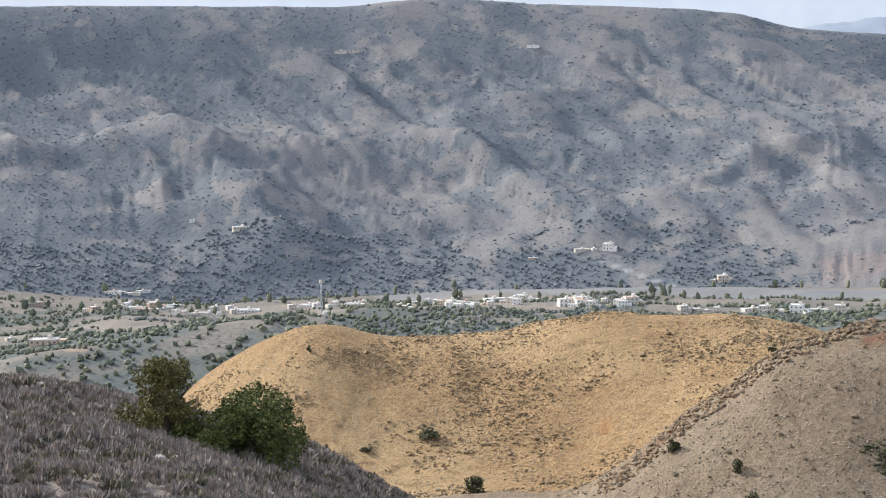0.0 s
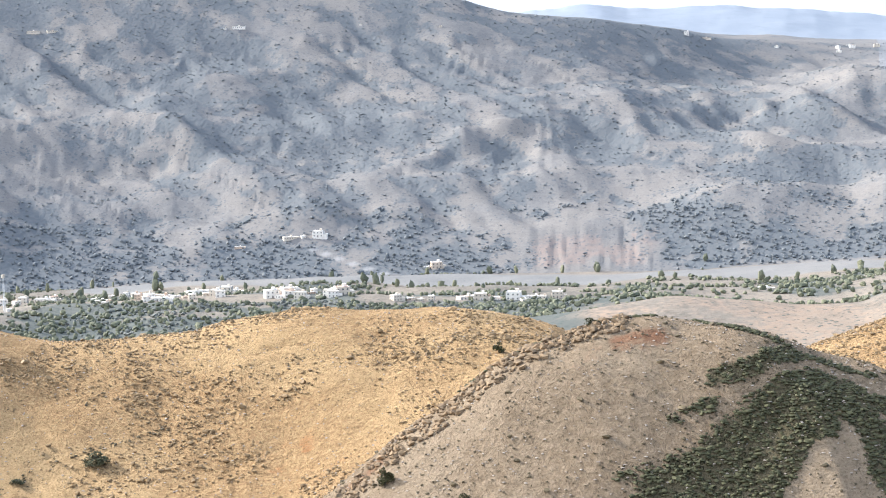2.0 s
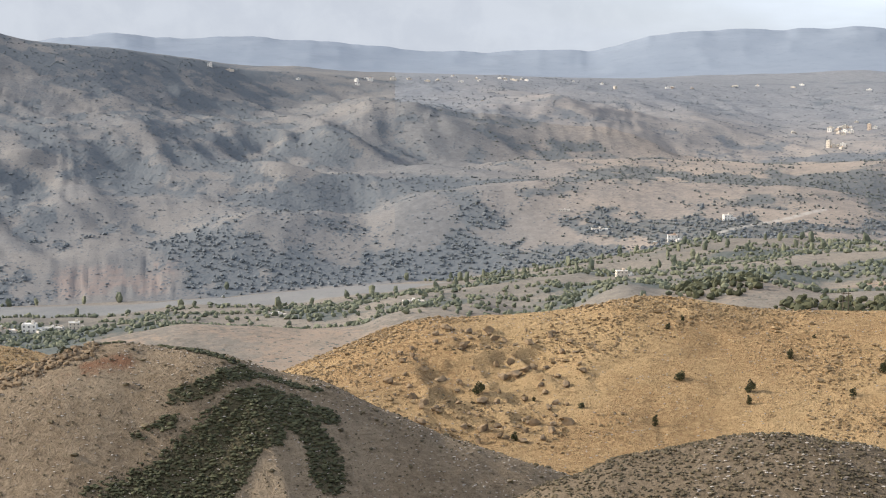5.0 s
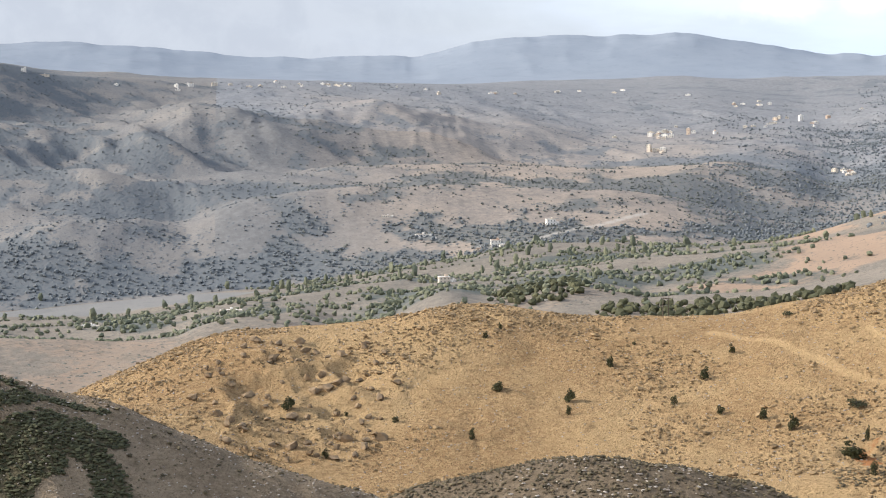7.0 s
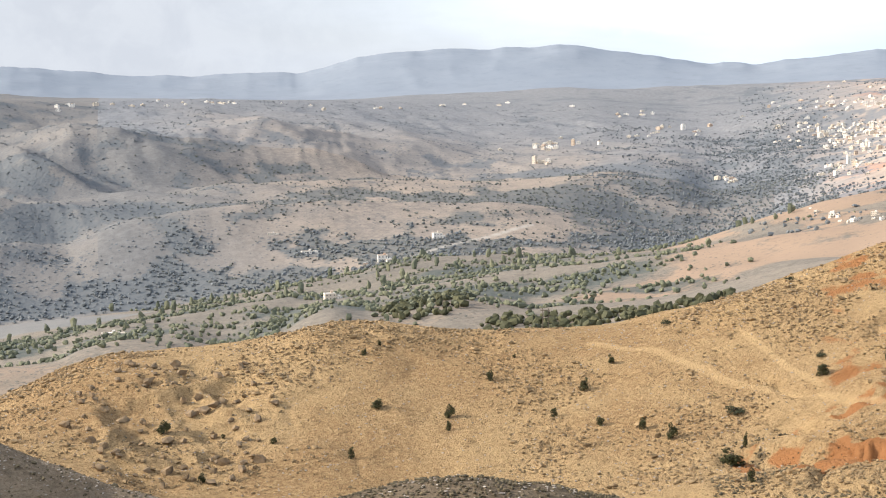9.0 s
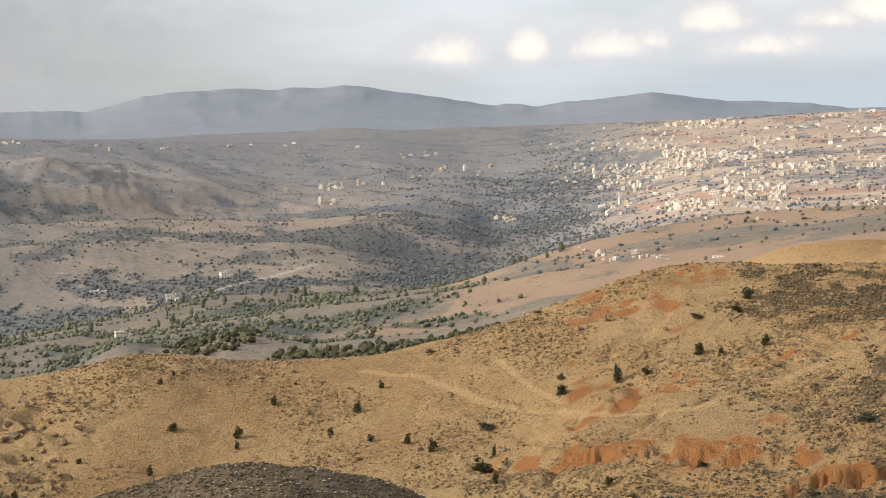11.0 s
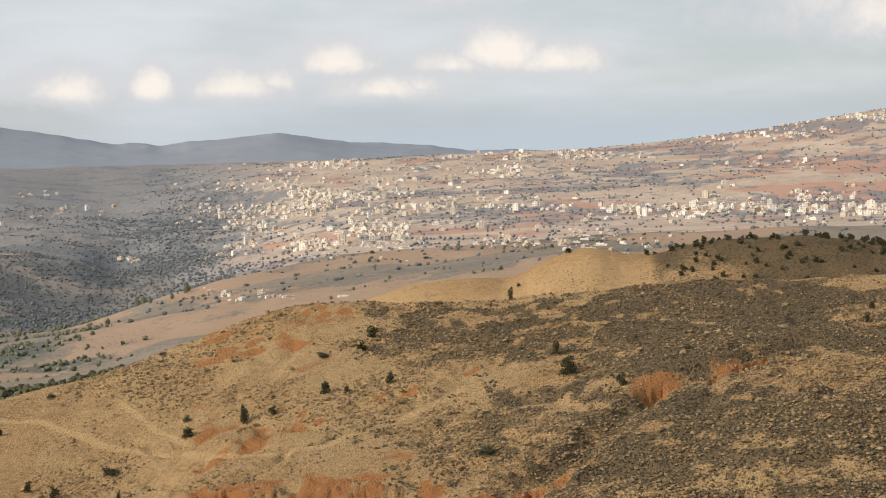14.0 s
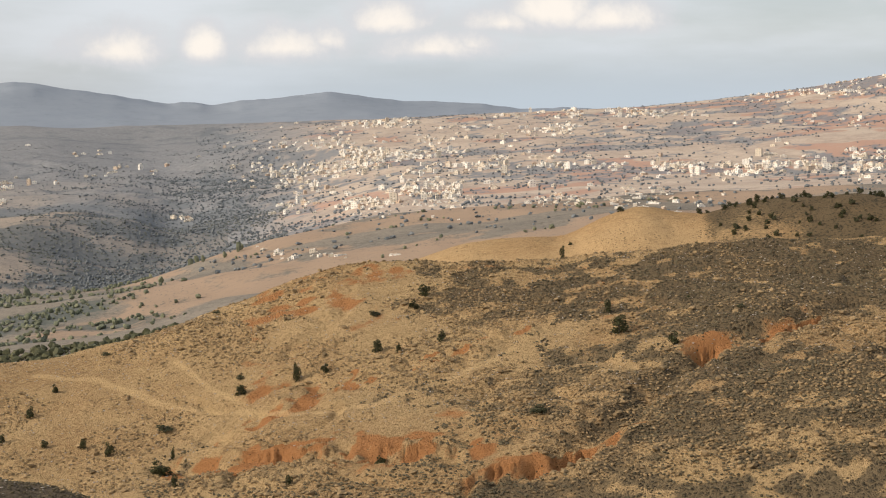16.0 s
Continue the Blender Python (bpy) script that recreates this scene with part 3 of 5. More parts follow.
    scrub = np.where(on, np.clip(dark + (0.45 * n1 + 0.4 * n0 + 0.3 * n4) * step(0.05, 0.3, dark) + 0.25 * n2 - 1.7 * red, 0, 1), scrub)
    rocky = step(0.3, 0.8, blob(b, r, 27.0, 418, 3.0, 34)) * step(-0.1, 0.4, fbm(x, y, 14, 3, 151))
    scrub = np.where(on, np.maximum(scrub, 0.38 * rocky), scrub)
    for line, wide in (([(-4.6, 446), (-5.2, 437), (-5.6, 425), (-5.7, 405)], 1.3), ([(-0.9, 421), (0.3, 434), (1.4, 446)], 0.9), ([(-4.7, 377), (-3, 391), (-1.3, 401), (1.2, 409), (3.5, 414)], 1.6)):
        scrub = np.where(on, np.maximum(scrub, 0.45 * step(0.2, 0.7, near_line(b, r, line, wide) + 0.25 * n1)), scrub)
    for line, wide in (([(39.6, 446), (41.7, 431), (43.5, 410), (46.2, 391.5), (49.1, 371.5), (51, 371), (53.7, 382), (55.6, 397)], 2.6), ([(44.2, 431), (45.4, 408), (46.3, 397)], 1.8)):
        path = np.where(on, np.maximum(path, near_line(b, r, line, wide * 1.15)), path)
    on = (r > 560) & (r <= 800)
    scrub = np.where(on & (b < 49), np.clip(0.35 + 0.5 * n1 + 0.3 * n2, 0, 1), scrub)
    on = on & (b >= 49)
    scrub = np.where(on, np.clip(1.0 * step(61.3, 62.6, b) + 0.35 * n1 - 0.5 * blob(b, r, 59, 655, 2.2, 30), 0, 1), scrub)
    tilled = 0.5 * step(13, 15, b) * (1 - step(28, 32, b)) + 0.45 * step(30, 34, b)
    red = np.where((r > 560) & (r <= 800) & (b < 49), np.clip(tilled * (0.75 + 0.5 * n2 + 0.3 * n1) + 0.8 * blob(b, r, -12.3, 770, 1.8, 22), 0, 1), red)
    scrub = np.where((r > 560) & (r <= 800) & (b < 49), scrub * (1 - 0.65 * tilled), scrub)
    # valley
    on = (r > 800) & (r <= 1420)
    scrub = np.where(on, np.clip(0.45 + 0.45 * step(-10, -8, b) * (1 - step(13, 16, b)) * (1 - step(1000, 1045, r)) + 0.5 * n1 + 0.35 * n2 - 0.3 * step(41, 46, b) - 0.4 * step(40, 47, b) * step(-0.1, 0.3, n2), 0, 1), scrub)
    red = np.where(on, np.clip(tilled * (1 - step(860, 960, r)) * (0.75 + 0.5 * n2) + 0.8 * step(40.5, 44, b + 2 * n2) * step(-0.45, 0.15, n2 + 0.4 * n1), 0, 1), red)
    bed = near_line(b, r, [(1, 1330), (4, 1320), (12, 1305), (18, 1320), (22.5, 1345)], 118)
    path = np.where(on, step(0.15, 0.5, bed) * 0.9, path)
    scrub = np.where(on, scrub * (1 - step(0.1, 0.35, bed)), scrub)
    # mountain and plain
    on = (r > 1420) & (r <= 3950)
    n5 = fbm(x, y, 14, 3, 125)
    wood = 0.95 * gully + 0.2 * n3 + 0.35 * n2 + 0.45 * n1 + 0.5 * n5 + 0.2 - 0.2 * step(44, 50, b) + 0.45 * step(0, 1, near_line(b, r, RAVINE, 260))
    wood = wood + 0.6 * (1 - step(1440, 1590, r)) * (1 - step(12, 13, b) * (1 - step(16.5, 17.5, b))) * (b < 44)
    steep = 0.40 + 0.60 * step(11, 39, b)
    rise = (r - 1420) / steep
    low = (1 - step(70, 190, rise)) + step(320, 360, rise) * (1 - step(430, 520, rise)) + 0.7 * step(630, 680, rise) * (1 - step(800, 950, rise))
    hill = step(17, 22, b) * (1 - step(44, 47, b))
    wood = wood * (1 - 0.7 * hill) + hill * (0.75 * low * np.clip(0.6 + 0.9 * n2 + 0.5 * n1, 0, 1.2) + 0.05 + 0.35 * n1 + 0.45 * step(0, 1, near_line(b, r, RAVINE, 230)))
    scrub = np.where(on, np.clip(wood, 0, 1), scrub)
    red = np.where(on, np.clip(0.62 * step(12.2, 13.2, b) * (1 - step(16.2, 17.2, b)) * step(1424, 1436, r) * (1 - step(1470, 1525, r)) * step(-0.35, 0.1, fbm(x, y, 22, 4, 131)) + (0.3 + 0.5 * step(46, 50, b)) * step(0.2, 0.6, n2 - 0.4 * n3), 0, 1), red)
    for line in ([(5.6, 1490), (6.6, 1462), (8, 1430), (9.2, 1370)], [(34.2, 1440), (35.2, 1480), (36.8, 1530), (38.1, 1580)]):
        path = np.where(on, np.maximum(path, near_line(b, r, line, 8)), path)
    # Haze painted by distance, and by bearing next to the mountain and ravine.
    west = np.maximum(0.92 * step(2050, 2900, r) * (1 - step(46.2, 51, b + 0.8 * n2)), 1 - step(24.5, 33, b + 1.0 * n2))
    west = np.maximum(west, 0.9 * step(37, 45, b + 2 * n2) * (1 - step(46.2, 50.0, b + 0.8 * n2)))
    return scrub, red, path, west


def height(b, r):
    """Height above the sea of the land at one place."""
    return EYE + float(land(np.array([float(b)]), np.array([float(r)]))[2][0])


def place(b, r, sink=0.0):
    return Vector((r * math.sin(radians(b)), r * math.cos(radians(b)), height(b, r) - sink))


def reach(b, e, near=700.0):
    """Distances at which the land beyond near first rises to the angles e."""
    b, e = np.atleast_1d(np.asarray(b, float)), np.atleast_1d(np.asarray(e, float))
    out = np.linspace(near, 3900, 420)
    bb, rr = np.meshgrid(b, out, indexing="ij")
    z = land(bb.ravel(), rr.ravel())[2].reshape(bb.shape)
    up = np.degrees(np.arctan2(z, rr)) >= e[:, None]
    return np.where(up.any(1), out[np.argmax(up, 1)], 3900.0)


FINE = np.arange(-20.0, 76.0, 0.088)
ROUND = np.concatenate([FINE, np.arange(78.0, 338.0, 3.0)])
RINGS = np.concatenate([[0.02], np.linspace(2.5, 60, 20, endpoint=False), np.linspace(60, 150, 45, endpoint=False), np.linspace(150, 245, 34, endpoint=False),
                        np.linspace(245, 345, 66, endpoint=False), np.linspace(345, 475, 104, endpoint=False), np.linspace(475, 560, 20, endpoint=False), np.linspace(560, 800, 45, endpoint=False),
                        np.linspace(800, 1420, 85, endpoint=False), np.linspace(1420, 2400, 85, endpoint=False), np.linspace(2400, 3950, 80, endpoint=False), np.linspace(3950, 4880, 30)])
BB, RR = np.meshgrid(ROUND, RINGS)
LAND = land(np.where(BB > 180, BB - 360, BB).ravel(), RR.ravel())
COVER = cover(np.where(BB > 180, BB - 360, BB).ravel(), RR.ravel(), LAND[0], LAND[1], LAND[3])
XYZ = np.stack([LAND[0], LAND[1], LAND[2] + EYE], 1).reshape(len(RINGS), len(ROUND), 3)
COVER = [c.reshape(len(RINGS), len(ROUND)) for c in COVER]


def ground_strip(name, inner, outer, mat, label, left=-20.0, right=None):
    """One landform: the land between two distances, all the way round."""
    i0, i1 = int(np.argmin(abs(RINGS - inner))), int(np.argmin(abs(RINGS - outer)))
    j0 = int(np.argmin(abs(ROUND - left)))
    j1 = len(ROUND) if right is None else int(np.argmin(abs(ROUND - right)))
    pick = np.arange(j0, j1 + 1) % len(ROUND)
    v = XYZ[i0:i1 + 1][:, pick].reshape(-1, 3)
    rows, cols = i1 - i0, len(pick)
    i, j = np.meshgrid(np.arange(rows), np.arange(cols - 1), indexing="ij")
    jn = j + 1
    quads = np.stack([i * cols + j, i * cols + jn, (i + 1) * cols + jn, (i + 1) * cols + j], -1).reshape(-1, 4)
    me = bpy.data.meshes.new(name)
    me.vertices.add(len(v)), me.loops.add(quads.size), me.polygons.add(len(quads))
    me.vertices.foreach_set("co", v.astype(np.float32).ravel())
    me.loops.foreach_set("vertex_index", quads.astype(np.int32).ravel())
    me.polygons.foreach_set("loop_start", np.arange(0, quads.size, 4, dtype=np.int32))
    me.polygons.foreach_set("use_smooth", np.ones(len(quads), dtype=bool))
    for key, c in zip(("scrub", "red", "path", "west"), COVER):
        me.attributes.new(key, "FLOAT", "POINT").data.foreach_set("value", c[i0:i1 + 1][:, pick].astype(np.float32).ravel())
    me.update(calc_edges=True)
    me.flip_normals()
    me.materials.append(mat)
    return tagged(new(name, me), label, "hillside", "", "structure")


ground_strip("ground_spur", 0.02, 150, M_NEAR, "stony grey-brown hillside covered with dry heath")
ground_strip("ground_dome", 150, 245, M_DOME, "rounded heath hilltop, shade in its dark colour, before golden slopes", right=45.5)
ground_strip("ground_brown_hill", 245, 345, M_BROWN, "stony brown hill with dark green scrub", right=40.0)
ground_strip("ground_lower_slope", 150, 245, M_GOLD, "dry brown grass slope with red earth", left=45.5)
ground_strip("ground_cut_slope", 245, 345, M_GOLD, "dry grass slope with gullies and red earth cuts", left=40.0)
ground_strip("ground_golden_hill", 345, 560, M_GOLD, "dry golden grass hills with red earth and tracks")
ground_strip("ground_orchard_bench", 560, 800, M_VALLEY, "orchard terraces behind the golden hill", right=49.0)
ground_strip("ground_wooded_hill", 560, 800, M_WOOD, "low hill dotted with dark brush above the plain", left=49.0)
ground_strip("ground_valley", 800, 1420, M_VALLEY, "valley floor with orchards, fields and gravel river bed")
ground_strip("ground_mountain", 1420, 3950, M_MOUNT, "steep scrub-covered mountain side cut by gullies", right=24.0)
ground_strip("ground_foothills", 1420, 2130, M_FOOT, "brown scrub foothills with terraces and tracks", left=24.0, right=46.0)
ground_strip("ground_back_hills", 2130, 3950, M_BACK, "scrub hills behind the foothills, haze painted blue-grey", left=24.0, right=46.0)
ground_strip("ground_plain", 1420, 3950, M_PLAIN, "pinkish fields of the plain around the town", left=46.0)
tagged(ground_strip("ground_far_range", 3950, 4880, M_FAR, "distant mountain range, haze painted as pale blue-grey"), category="mountain range")


# ---- plants ----
rng = np.random.default_rng(7)


def leaf_material(name, dark, light, rough=0.75):
    m, N = material(name)
    tone = N.add("ShaderNodeNewGeometry").outputs["Random Per Island"]
    at = N.add("ShaderNodeTexCoord").outputs["Object"]
    c = N.mix(tone, dark, light)
    c = N.mix(N.ramp(N.noise(at, 1.5, 3), 0.35, 0.7, 0.0, 0.5), c, tuple(v * 0.6 for v in dark))
    b = finish(N, c, rough, None, gloss=0.2)
    return m


M_JUNIPER = leaf_material("juniper_leaves", (0.036, 0.038, 0.017), (0.095, 0.093, 0.038))
M_GREEN = leaf_material("green_leaves", (0.045, 0.06, 0.014), (0.15, 0.165, 0.04))
M_RUSTY = leaf_material("browning_leaves", (0.075, 0.075, 0.022), (0.22, 0.18, 0.06))
M_HEATH = leaf_material("dry_heath", (0.19, 0.155, 0.13), (0.40, 0.335, 0.28))
M_HEATH_GREEN = leaf_material("greenish_heath", (0.10, 0.092, 0.055), (0.20, 0.175, 0.11))
M_TUFT = leaf_material("dry_tufts", (0.18, 0.125, 0.066), (0.35, 0.245, 0.13))
M_DRYBUSH = leaf_material("dark_dry_bush", (0.075, 0.062, 0.038), (0.165, 0.13, 0.075))
M_SCRUB = leaf_material("evergreen_scrub", (0.045, 0.048, 0.025), (0.105, 0.102, 0.052))
# Leaves paled towards blue-grey, with the haze of distance in their colour.
M_FARSCRUB = leaf_material("hazed_far_scrub", (0.132, 0.146, 0.156), (0.178, 0.19, 0.197))
M_ORCHARD = leaf_material("orchard_leaves", (0.10, 0.112, 0.078), (0.2, 0.2, 0.125))
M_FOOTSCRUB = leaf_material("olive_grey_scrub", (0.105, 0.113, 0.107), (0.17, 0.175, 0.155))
M_BARK, N_ = material("bark")
finish(N_, N_.mix(N_.noise(N_.add("ShaderNodeTexCoord").outputs["Object"], 9, 5), (0.05, 0.04, 0.03), (0.17, 0.14, 0.11)), 0.95)
M_OUTCROP, N_ = material("brown_rock")
at_ = N_.add("ShaderNodeTexCoord").outputs["Object"]
finish(N_, N_.mix(N_.ramp(N_.noise(at_, 0.6, 6, 0.65), 0.3, 0.7), (0.13, 0.10, 0.07), (0.31, 0.22, 0.13)), 0.95, N_.noise(at_, 2, 5), 0.6, 0.2)
M_STONE, N_ = material("weathered_stone")
at_ = N_.add("ShaderNodeTexCoord").outputs["Object"]
finish(N_, N_.mix(N_.ramp(N_.noise(at_, 1.2, 6, 0.65), 0.3, 0.7), (0.22, 0.18, 0.145), (0.46, 0.41, 0.35)), 0.95, N_.noise(at_, 4, 5), 0.5, 0.1)


def raw_mesh(name, verts, faces, mat, smooth=False):
    me = bpy.data.meshes.new(name)
    verts, faces = np.asarray(verts, np.float32), np.asarray(faces, np.int32)
    k = faces.shape[1]
    me.vertices.add(len(verts)), me.loops.add(faces.size), me.polygons.add(len(faces))
    me.vertices.foreach_set("co", verts.ravel())
    me.loops.foreach_set("vertex_index", faces.ravel())
    me.polygons.foreach_set("loop_start", np.arange(0, faces.size, k, dtype=np.int32))
    me.polygons.foreach_set("use_smooth", np.full(len(faces), smooth))
    me.update(calc_edges=True)
    me.materials.append(mat)
    return me


def part(name, me, parent, label="", m=None):
    ob = new(name, me)
    ob.parent = parent
    if m is not None:
        ob.matrix_basis = m
    return tagged(ob, label)


def leaves(centres, size, flat=0.6):
    """Small three-cornered leaf sprays at these centres."""
    n = len(centres)
    a = rng.normal(size=(n, 3))
    a /= np.linalg.norm(a, axis=1)[:, None]
    c = np.cross(a, rng.normal(size=(n, 3)))
    c /= np.linalg.norm(c, axis=1)[:, None]
    s = size * rng.uniform(0.55, 1.3, (n, 1))
    v = np.stack([centres + a * s, centres - a * s * 0.5 + c * s * flat, centres - a * s * 0.5 - c * s * flat], 1).reshape(-1, 3)
    return v, np.arange(3 * n).reshape(-1, 3)


def crown_points(n, lobes, hollow=0.55):
    """Points in an uneven crown made of lobes (x, y, z, radius)."""
    w = np.array([q[3] ** 2 for q in lobes])
    k = rng.choice(len(lobes), n, p=w / w.sum())
    L = np.array(lobes)[k]
    d = rng.normal(size=(n, 3))
    d /= np.linalg.norm(d, axis=1)[:, None]
    return L[:, :3] + d * (L[:, 3] * rng.uniform(hollow, 1.05, n) ** 0.7)[:, None] * np.array([1, 1, 0.95])


def tube(points, radii, sides=6):
    verts, faces = [], []
    for i, (p, r) in enumerate(zip(points, radii)):
        p = Vector(p)
        way = (Vector(points[min(i + 1, len(points) - 1)]) - Vector(points[max(i - 1, 0)])).normalized()
        a = way.orthogonal().normalized()
        b = way.cross(a)
        for k in range(sides):
            t = 2 * math.pi * k / sides
            verts.append(p + (a * math.cos(t) + b * math.sin(t)) * r)
    for i in range(len(points) - 1):
        for k in range(sides):
            q = (k + 1) % sides
            faces.append((i * sides + k, i * sides + q, (i + 1) * sides + q, (i + 1) * sides + k))
    return [tuple(v) for v in verts], faces


def trunk_mesh(name, tall, thick, limbs, spread, mat):
    verts, faces = tube([(0, 0, -0.15), (0.02, 0, tall * 0.25), (0.05 * tall, 0.02, tall * 0.6), (0.03 * tall, 0.05, tall)], [thick * 1.3, thick, thick * 0.7, thick * 0.2])
    for k in range(limbs):
        t = 2.4 * k
        h = tall * rng.uniform(0.2, 0.7)
        end = (math.cos(t) * spread, math.sin(t) * spread, h + tall * rng.uniform(0.15, 0.4))
        v, f = tube([(0, 0, h), (end[0] * 0.5, end[1] * 0.5, h + (end[2] - h) * 0.4), end], [thick * 0.5, thick * 0.35, thick * 0.08], 5)
        faces += [tuple(i + len(verts) for i in q) for q in f]
        verts += v
    return raw_mesh(name, verts, faces, mat, True)


def tree(label, category, tall, wide, kind, mat, count, leaf, bunches=11):
    """A tree one unit model: trunk with limbs and a crown of leaf sprays."""
    root = tagged(new(kind), label, category)
    part("trunk", trunk_mesh("trunk", tall * 0.85, wide * 0.05, 6, wide * 0.33, M_BARK), root)
    lobes = []
    for k in range(bunches):
        h = rng.uniform(0.12, 0.88)
        reach = wide * 0.5 * (1 - abs(h - 0.42) ** 1.5 * 1.7) * (0.62 if bunches < 20 else rng.uniform(0.25, 0.95))
        t = rng.uniform(0, 6.28)
        lobes.append((math.cos(t) * reach, math.sin(t) * reach, h * tall, wide * rng.uniform(0.15, 0.27) * (11 / bunches) ** 0.45))
    lobes.append((0, 0, tall * 0.45, wide * 0.3 if bunches < 20 else wide * 0.2))
    v, f = leaves(crown_points(count, lobes), leaf)
    part("crown", raw_mesh("crown", v, f, mat), root)
    return root


def turned(p, yaw, sx, sz):
    return Matrix.Translation(p) @ Matrix.Rotation(yaw, 4, "Z") @ Matrix.Diagonal((sx, sx, sz, 1))


# small dark trees that dot the slopes: bearing, distance, height, width
TREES_WEST = [(-0.46, 396.8, 2.8, 4.8), (1.07, 348.0, 4.0, 5.2), (8.13, 293.7, 2.7, 2.5), (10.36, 281.6, 2.4, 2.0), (11.5, 416.6, 2.2, 2.7), (10.91, 273.6, 2.4, 2.7), (-4.56, 438.9, 1.9, 1.4),
              (-4.05, 390.9, 1.7, 1.1), (-2.7, 391.4, 1.1, 2.8), (-4.2, 381.2, 1.4, 1.4), (14.05, 308.5, 1.3, 2.2), (-6.31, 427.2, 1.2, 0.9)]
TREES_MID = [(35.33, 410.9, 3.0, 2.4), (35.3, 404.9, 2.1, 1.2), (33.15, 416.2, 2.2, 2.7), (32.78, 440.9, 1.5, 1.3), (33.23, 446.4, 1.6, 1.0), (36.58, 428.6, 2.2, 1.7), (37.32, 440.2, 1.0, 1.0),
             (38.47, 405.6, 1.9, 1.6), (39.4, 417.9, 2.9, 2.2), (39.83, 398.8, 1.8, 1.8), (40.23, 429.6, 2.2, 1.7), (41.12, 394.2, 2.3, 1.8), (41.94, 386.0, 3.4, 2.2), (32.36, 395.1, 2.5, 1.4),
             (27.92, 388.0, 2.0, 1.6), (28.52, 410.3, 1.0, 1.0), (26.76, 412.7, 2.9, 3.1), (30.03, 403.1, 1.2, 1.6), (41.91, 451.6, 1.0, 2.4)]
TREES_EAST = [(50.99, 406.7, 3.0, 2.7), (53.19, 407.5, 3.0, 2.2), (51.72, 402.9, 2.0, 1.6), (52.27, 433.6, 2.3, 2.9), (52.59, 444.6, 3.0, 3.3), (50.91, 432.5, 1.4, 2.6), (48.26, 400.3, 4.0, 1.9),
              (49.23, 399.4, 2.1, 2.1), (46.34, 400.0, 2.4, 2.9), (46.35, 410.1, 1.1, 1.9), (43.79, 393.1, 1.6, 3.4), (43.63, 368.5, 3.4, 4.9), (44.11, 340.0, 2.3, 1.6), (51.07, 335.2, 2.2, 2.2)]
TREES_FAR_EAST = [(47.95, 327.6, 2.0, 1.5), (56.48, 343.2, 1.8, 3.4), (45.59, 463.1, 0.9, 1.9), (44.06, 375.9, 3.0, 1.0), (59.22, 396.6, 4.2, 4.0), (61.07, 381.0, 2.8, 2.5), (58.82, 415.3, 3.3, 1.9),
                  (61.54, 418.2, 1.1, 1.1), (63.27, 404.4, 1.1, 1.6), (69.97, 403.8, 3.2, 4.0), (69.12, 426.9, 2.3, 1.4), (69.26, 441.2, 2.1, 1.8), (57.3, 612.0, 5.0, 2.0)]
models = [tree("small dark green juniper on dry grass slope", "tree", 2.5, 2.0, "juniper_tree", M_JUNIPER, 1000, 0.15),
          tree("round dark green juniper bush on dry slope", "tree", 2.5, 2.2, "juniper_tree", M_JUNIPER, 1000, 0.15),
          tree("olive green bush on dry grass slope", "bush", 2.5, 2.4, "bush", M_SCRUB, 800, 0.16)]
SPOTS = TREES_WEST + TREES_MID + TREES_EAST + TREES_FAR_EAST
for k, (b, r, tall, wide) in enumerate(SPOTS):
    model = models[2] if wide > 1.45 * tall else models[k % 2]
    at = turned(place(b, r, 0.1), rng.uniform(0, 6.28), wide / 2.0, tall / 2.3)
    tagged(copy_thing(model, at), group="trees on the slopes")
# brush on the wooded hill
for k in range(150):
    if k < 60:
        b = rng.uniform(61.5, 72.5)
        r = 658 + rng.normal() * 4
    else:
        b = rng.uniform(61.8, 73)
        r = rng.uniform(590, 655)
    if b < 62.5 and rng.random() < 0.5:
        b -= rng.uniform(0, 5)
    s = rng.uniform(0.5, 1.15)
    tagged(copy_thing(models[k % 3], turned(place(b, r, 0.1), rng.uniform(0, 6.28), 1.2 * s, s)), group="brush on the wooded hill")
for model in models:
    # the models themselves stand among the brush
    model.matrix_basis = turned(place(64 + 2.2 * models.index(model), 650, 0.1), 0.4, 1.0, 0.9)
    tagged(model, group="brush on the wooded hill")

# the two trees on the heath spur
for b, r, tall, wide, mat, label, count in ((-10.35, 79.0, 4.5, 5.0, M_RUSTY, "small tree with thin browning olive leaves on heath", 11000),
                                            (-7.35, 77.0, 3.5, 7.2, M_GREEN, "dense green bushy tree on the heath slope", 19000)):
    big = tree(label, "tree", tall, wide, "spur_tree", mat, count, 0.1, 34)
    big.matrix_basis = turned(place(b, r, 0.2), 1.0, 1.0, 1.0)
    tagged(big, group="trees on the heath spur")

# ---- scattered cover ----
GOLDEN = (1 + 5 ** 0.5) / 2
ICO = np.array([(-1, GOLDEN, 0), (1, GOLDEN, 0), (-1, -GOLDEN, 0), (1, -GOLDEN, 0), (0, -1, GOLDEN), (0, 1, GOLDEN), (0, -1, -GOLDEN), (0, 1, -GOLDEN),
                (GOLDEN, 0, -1), (GOLDEN, 0, 1), (-GOLDEN, 0, -1), (-GOLDEN, 0, 1)]) / 1.9
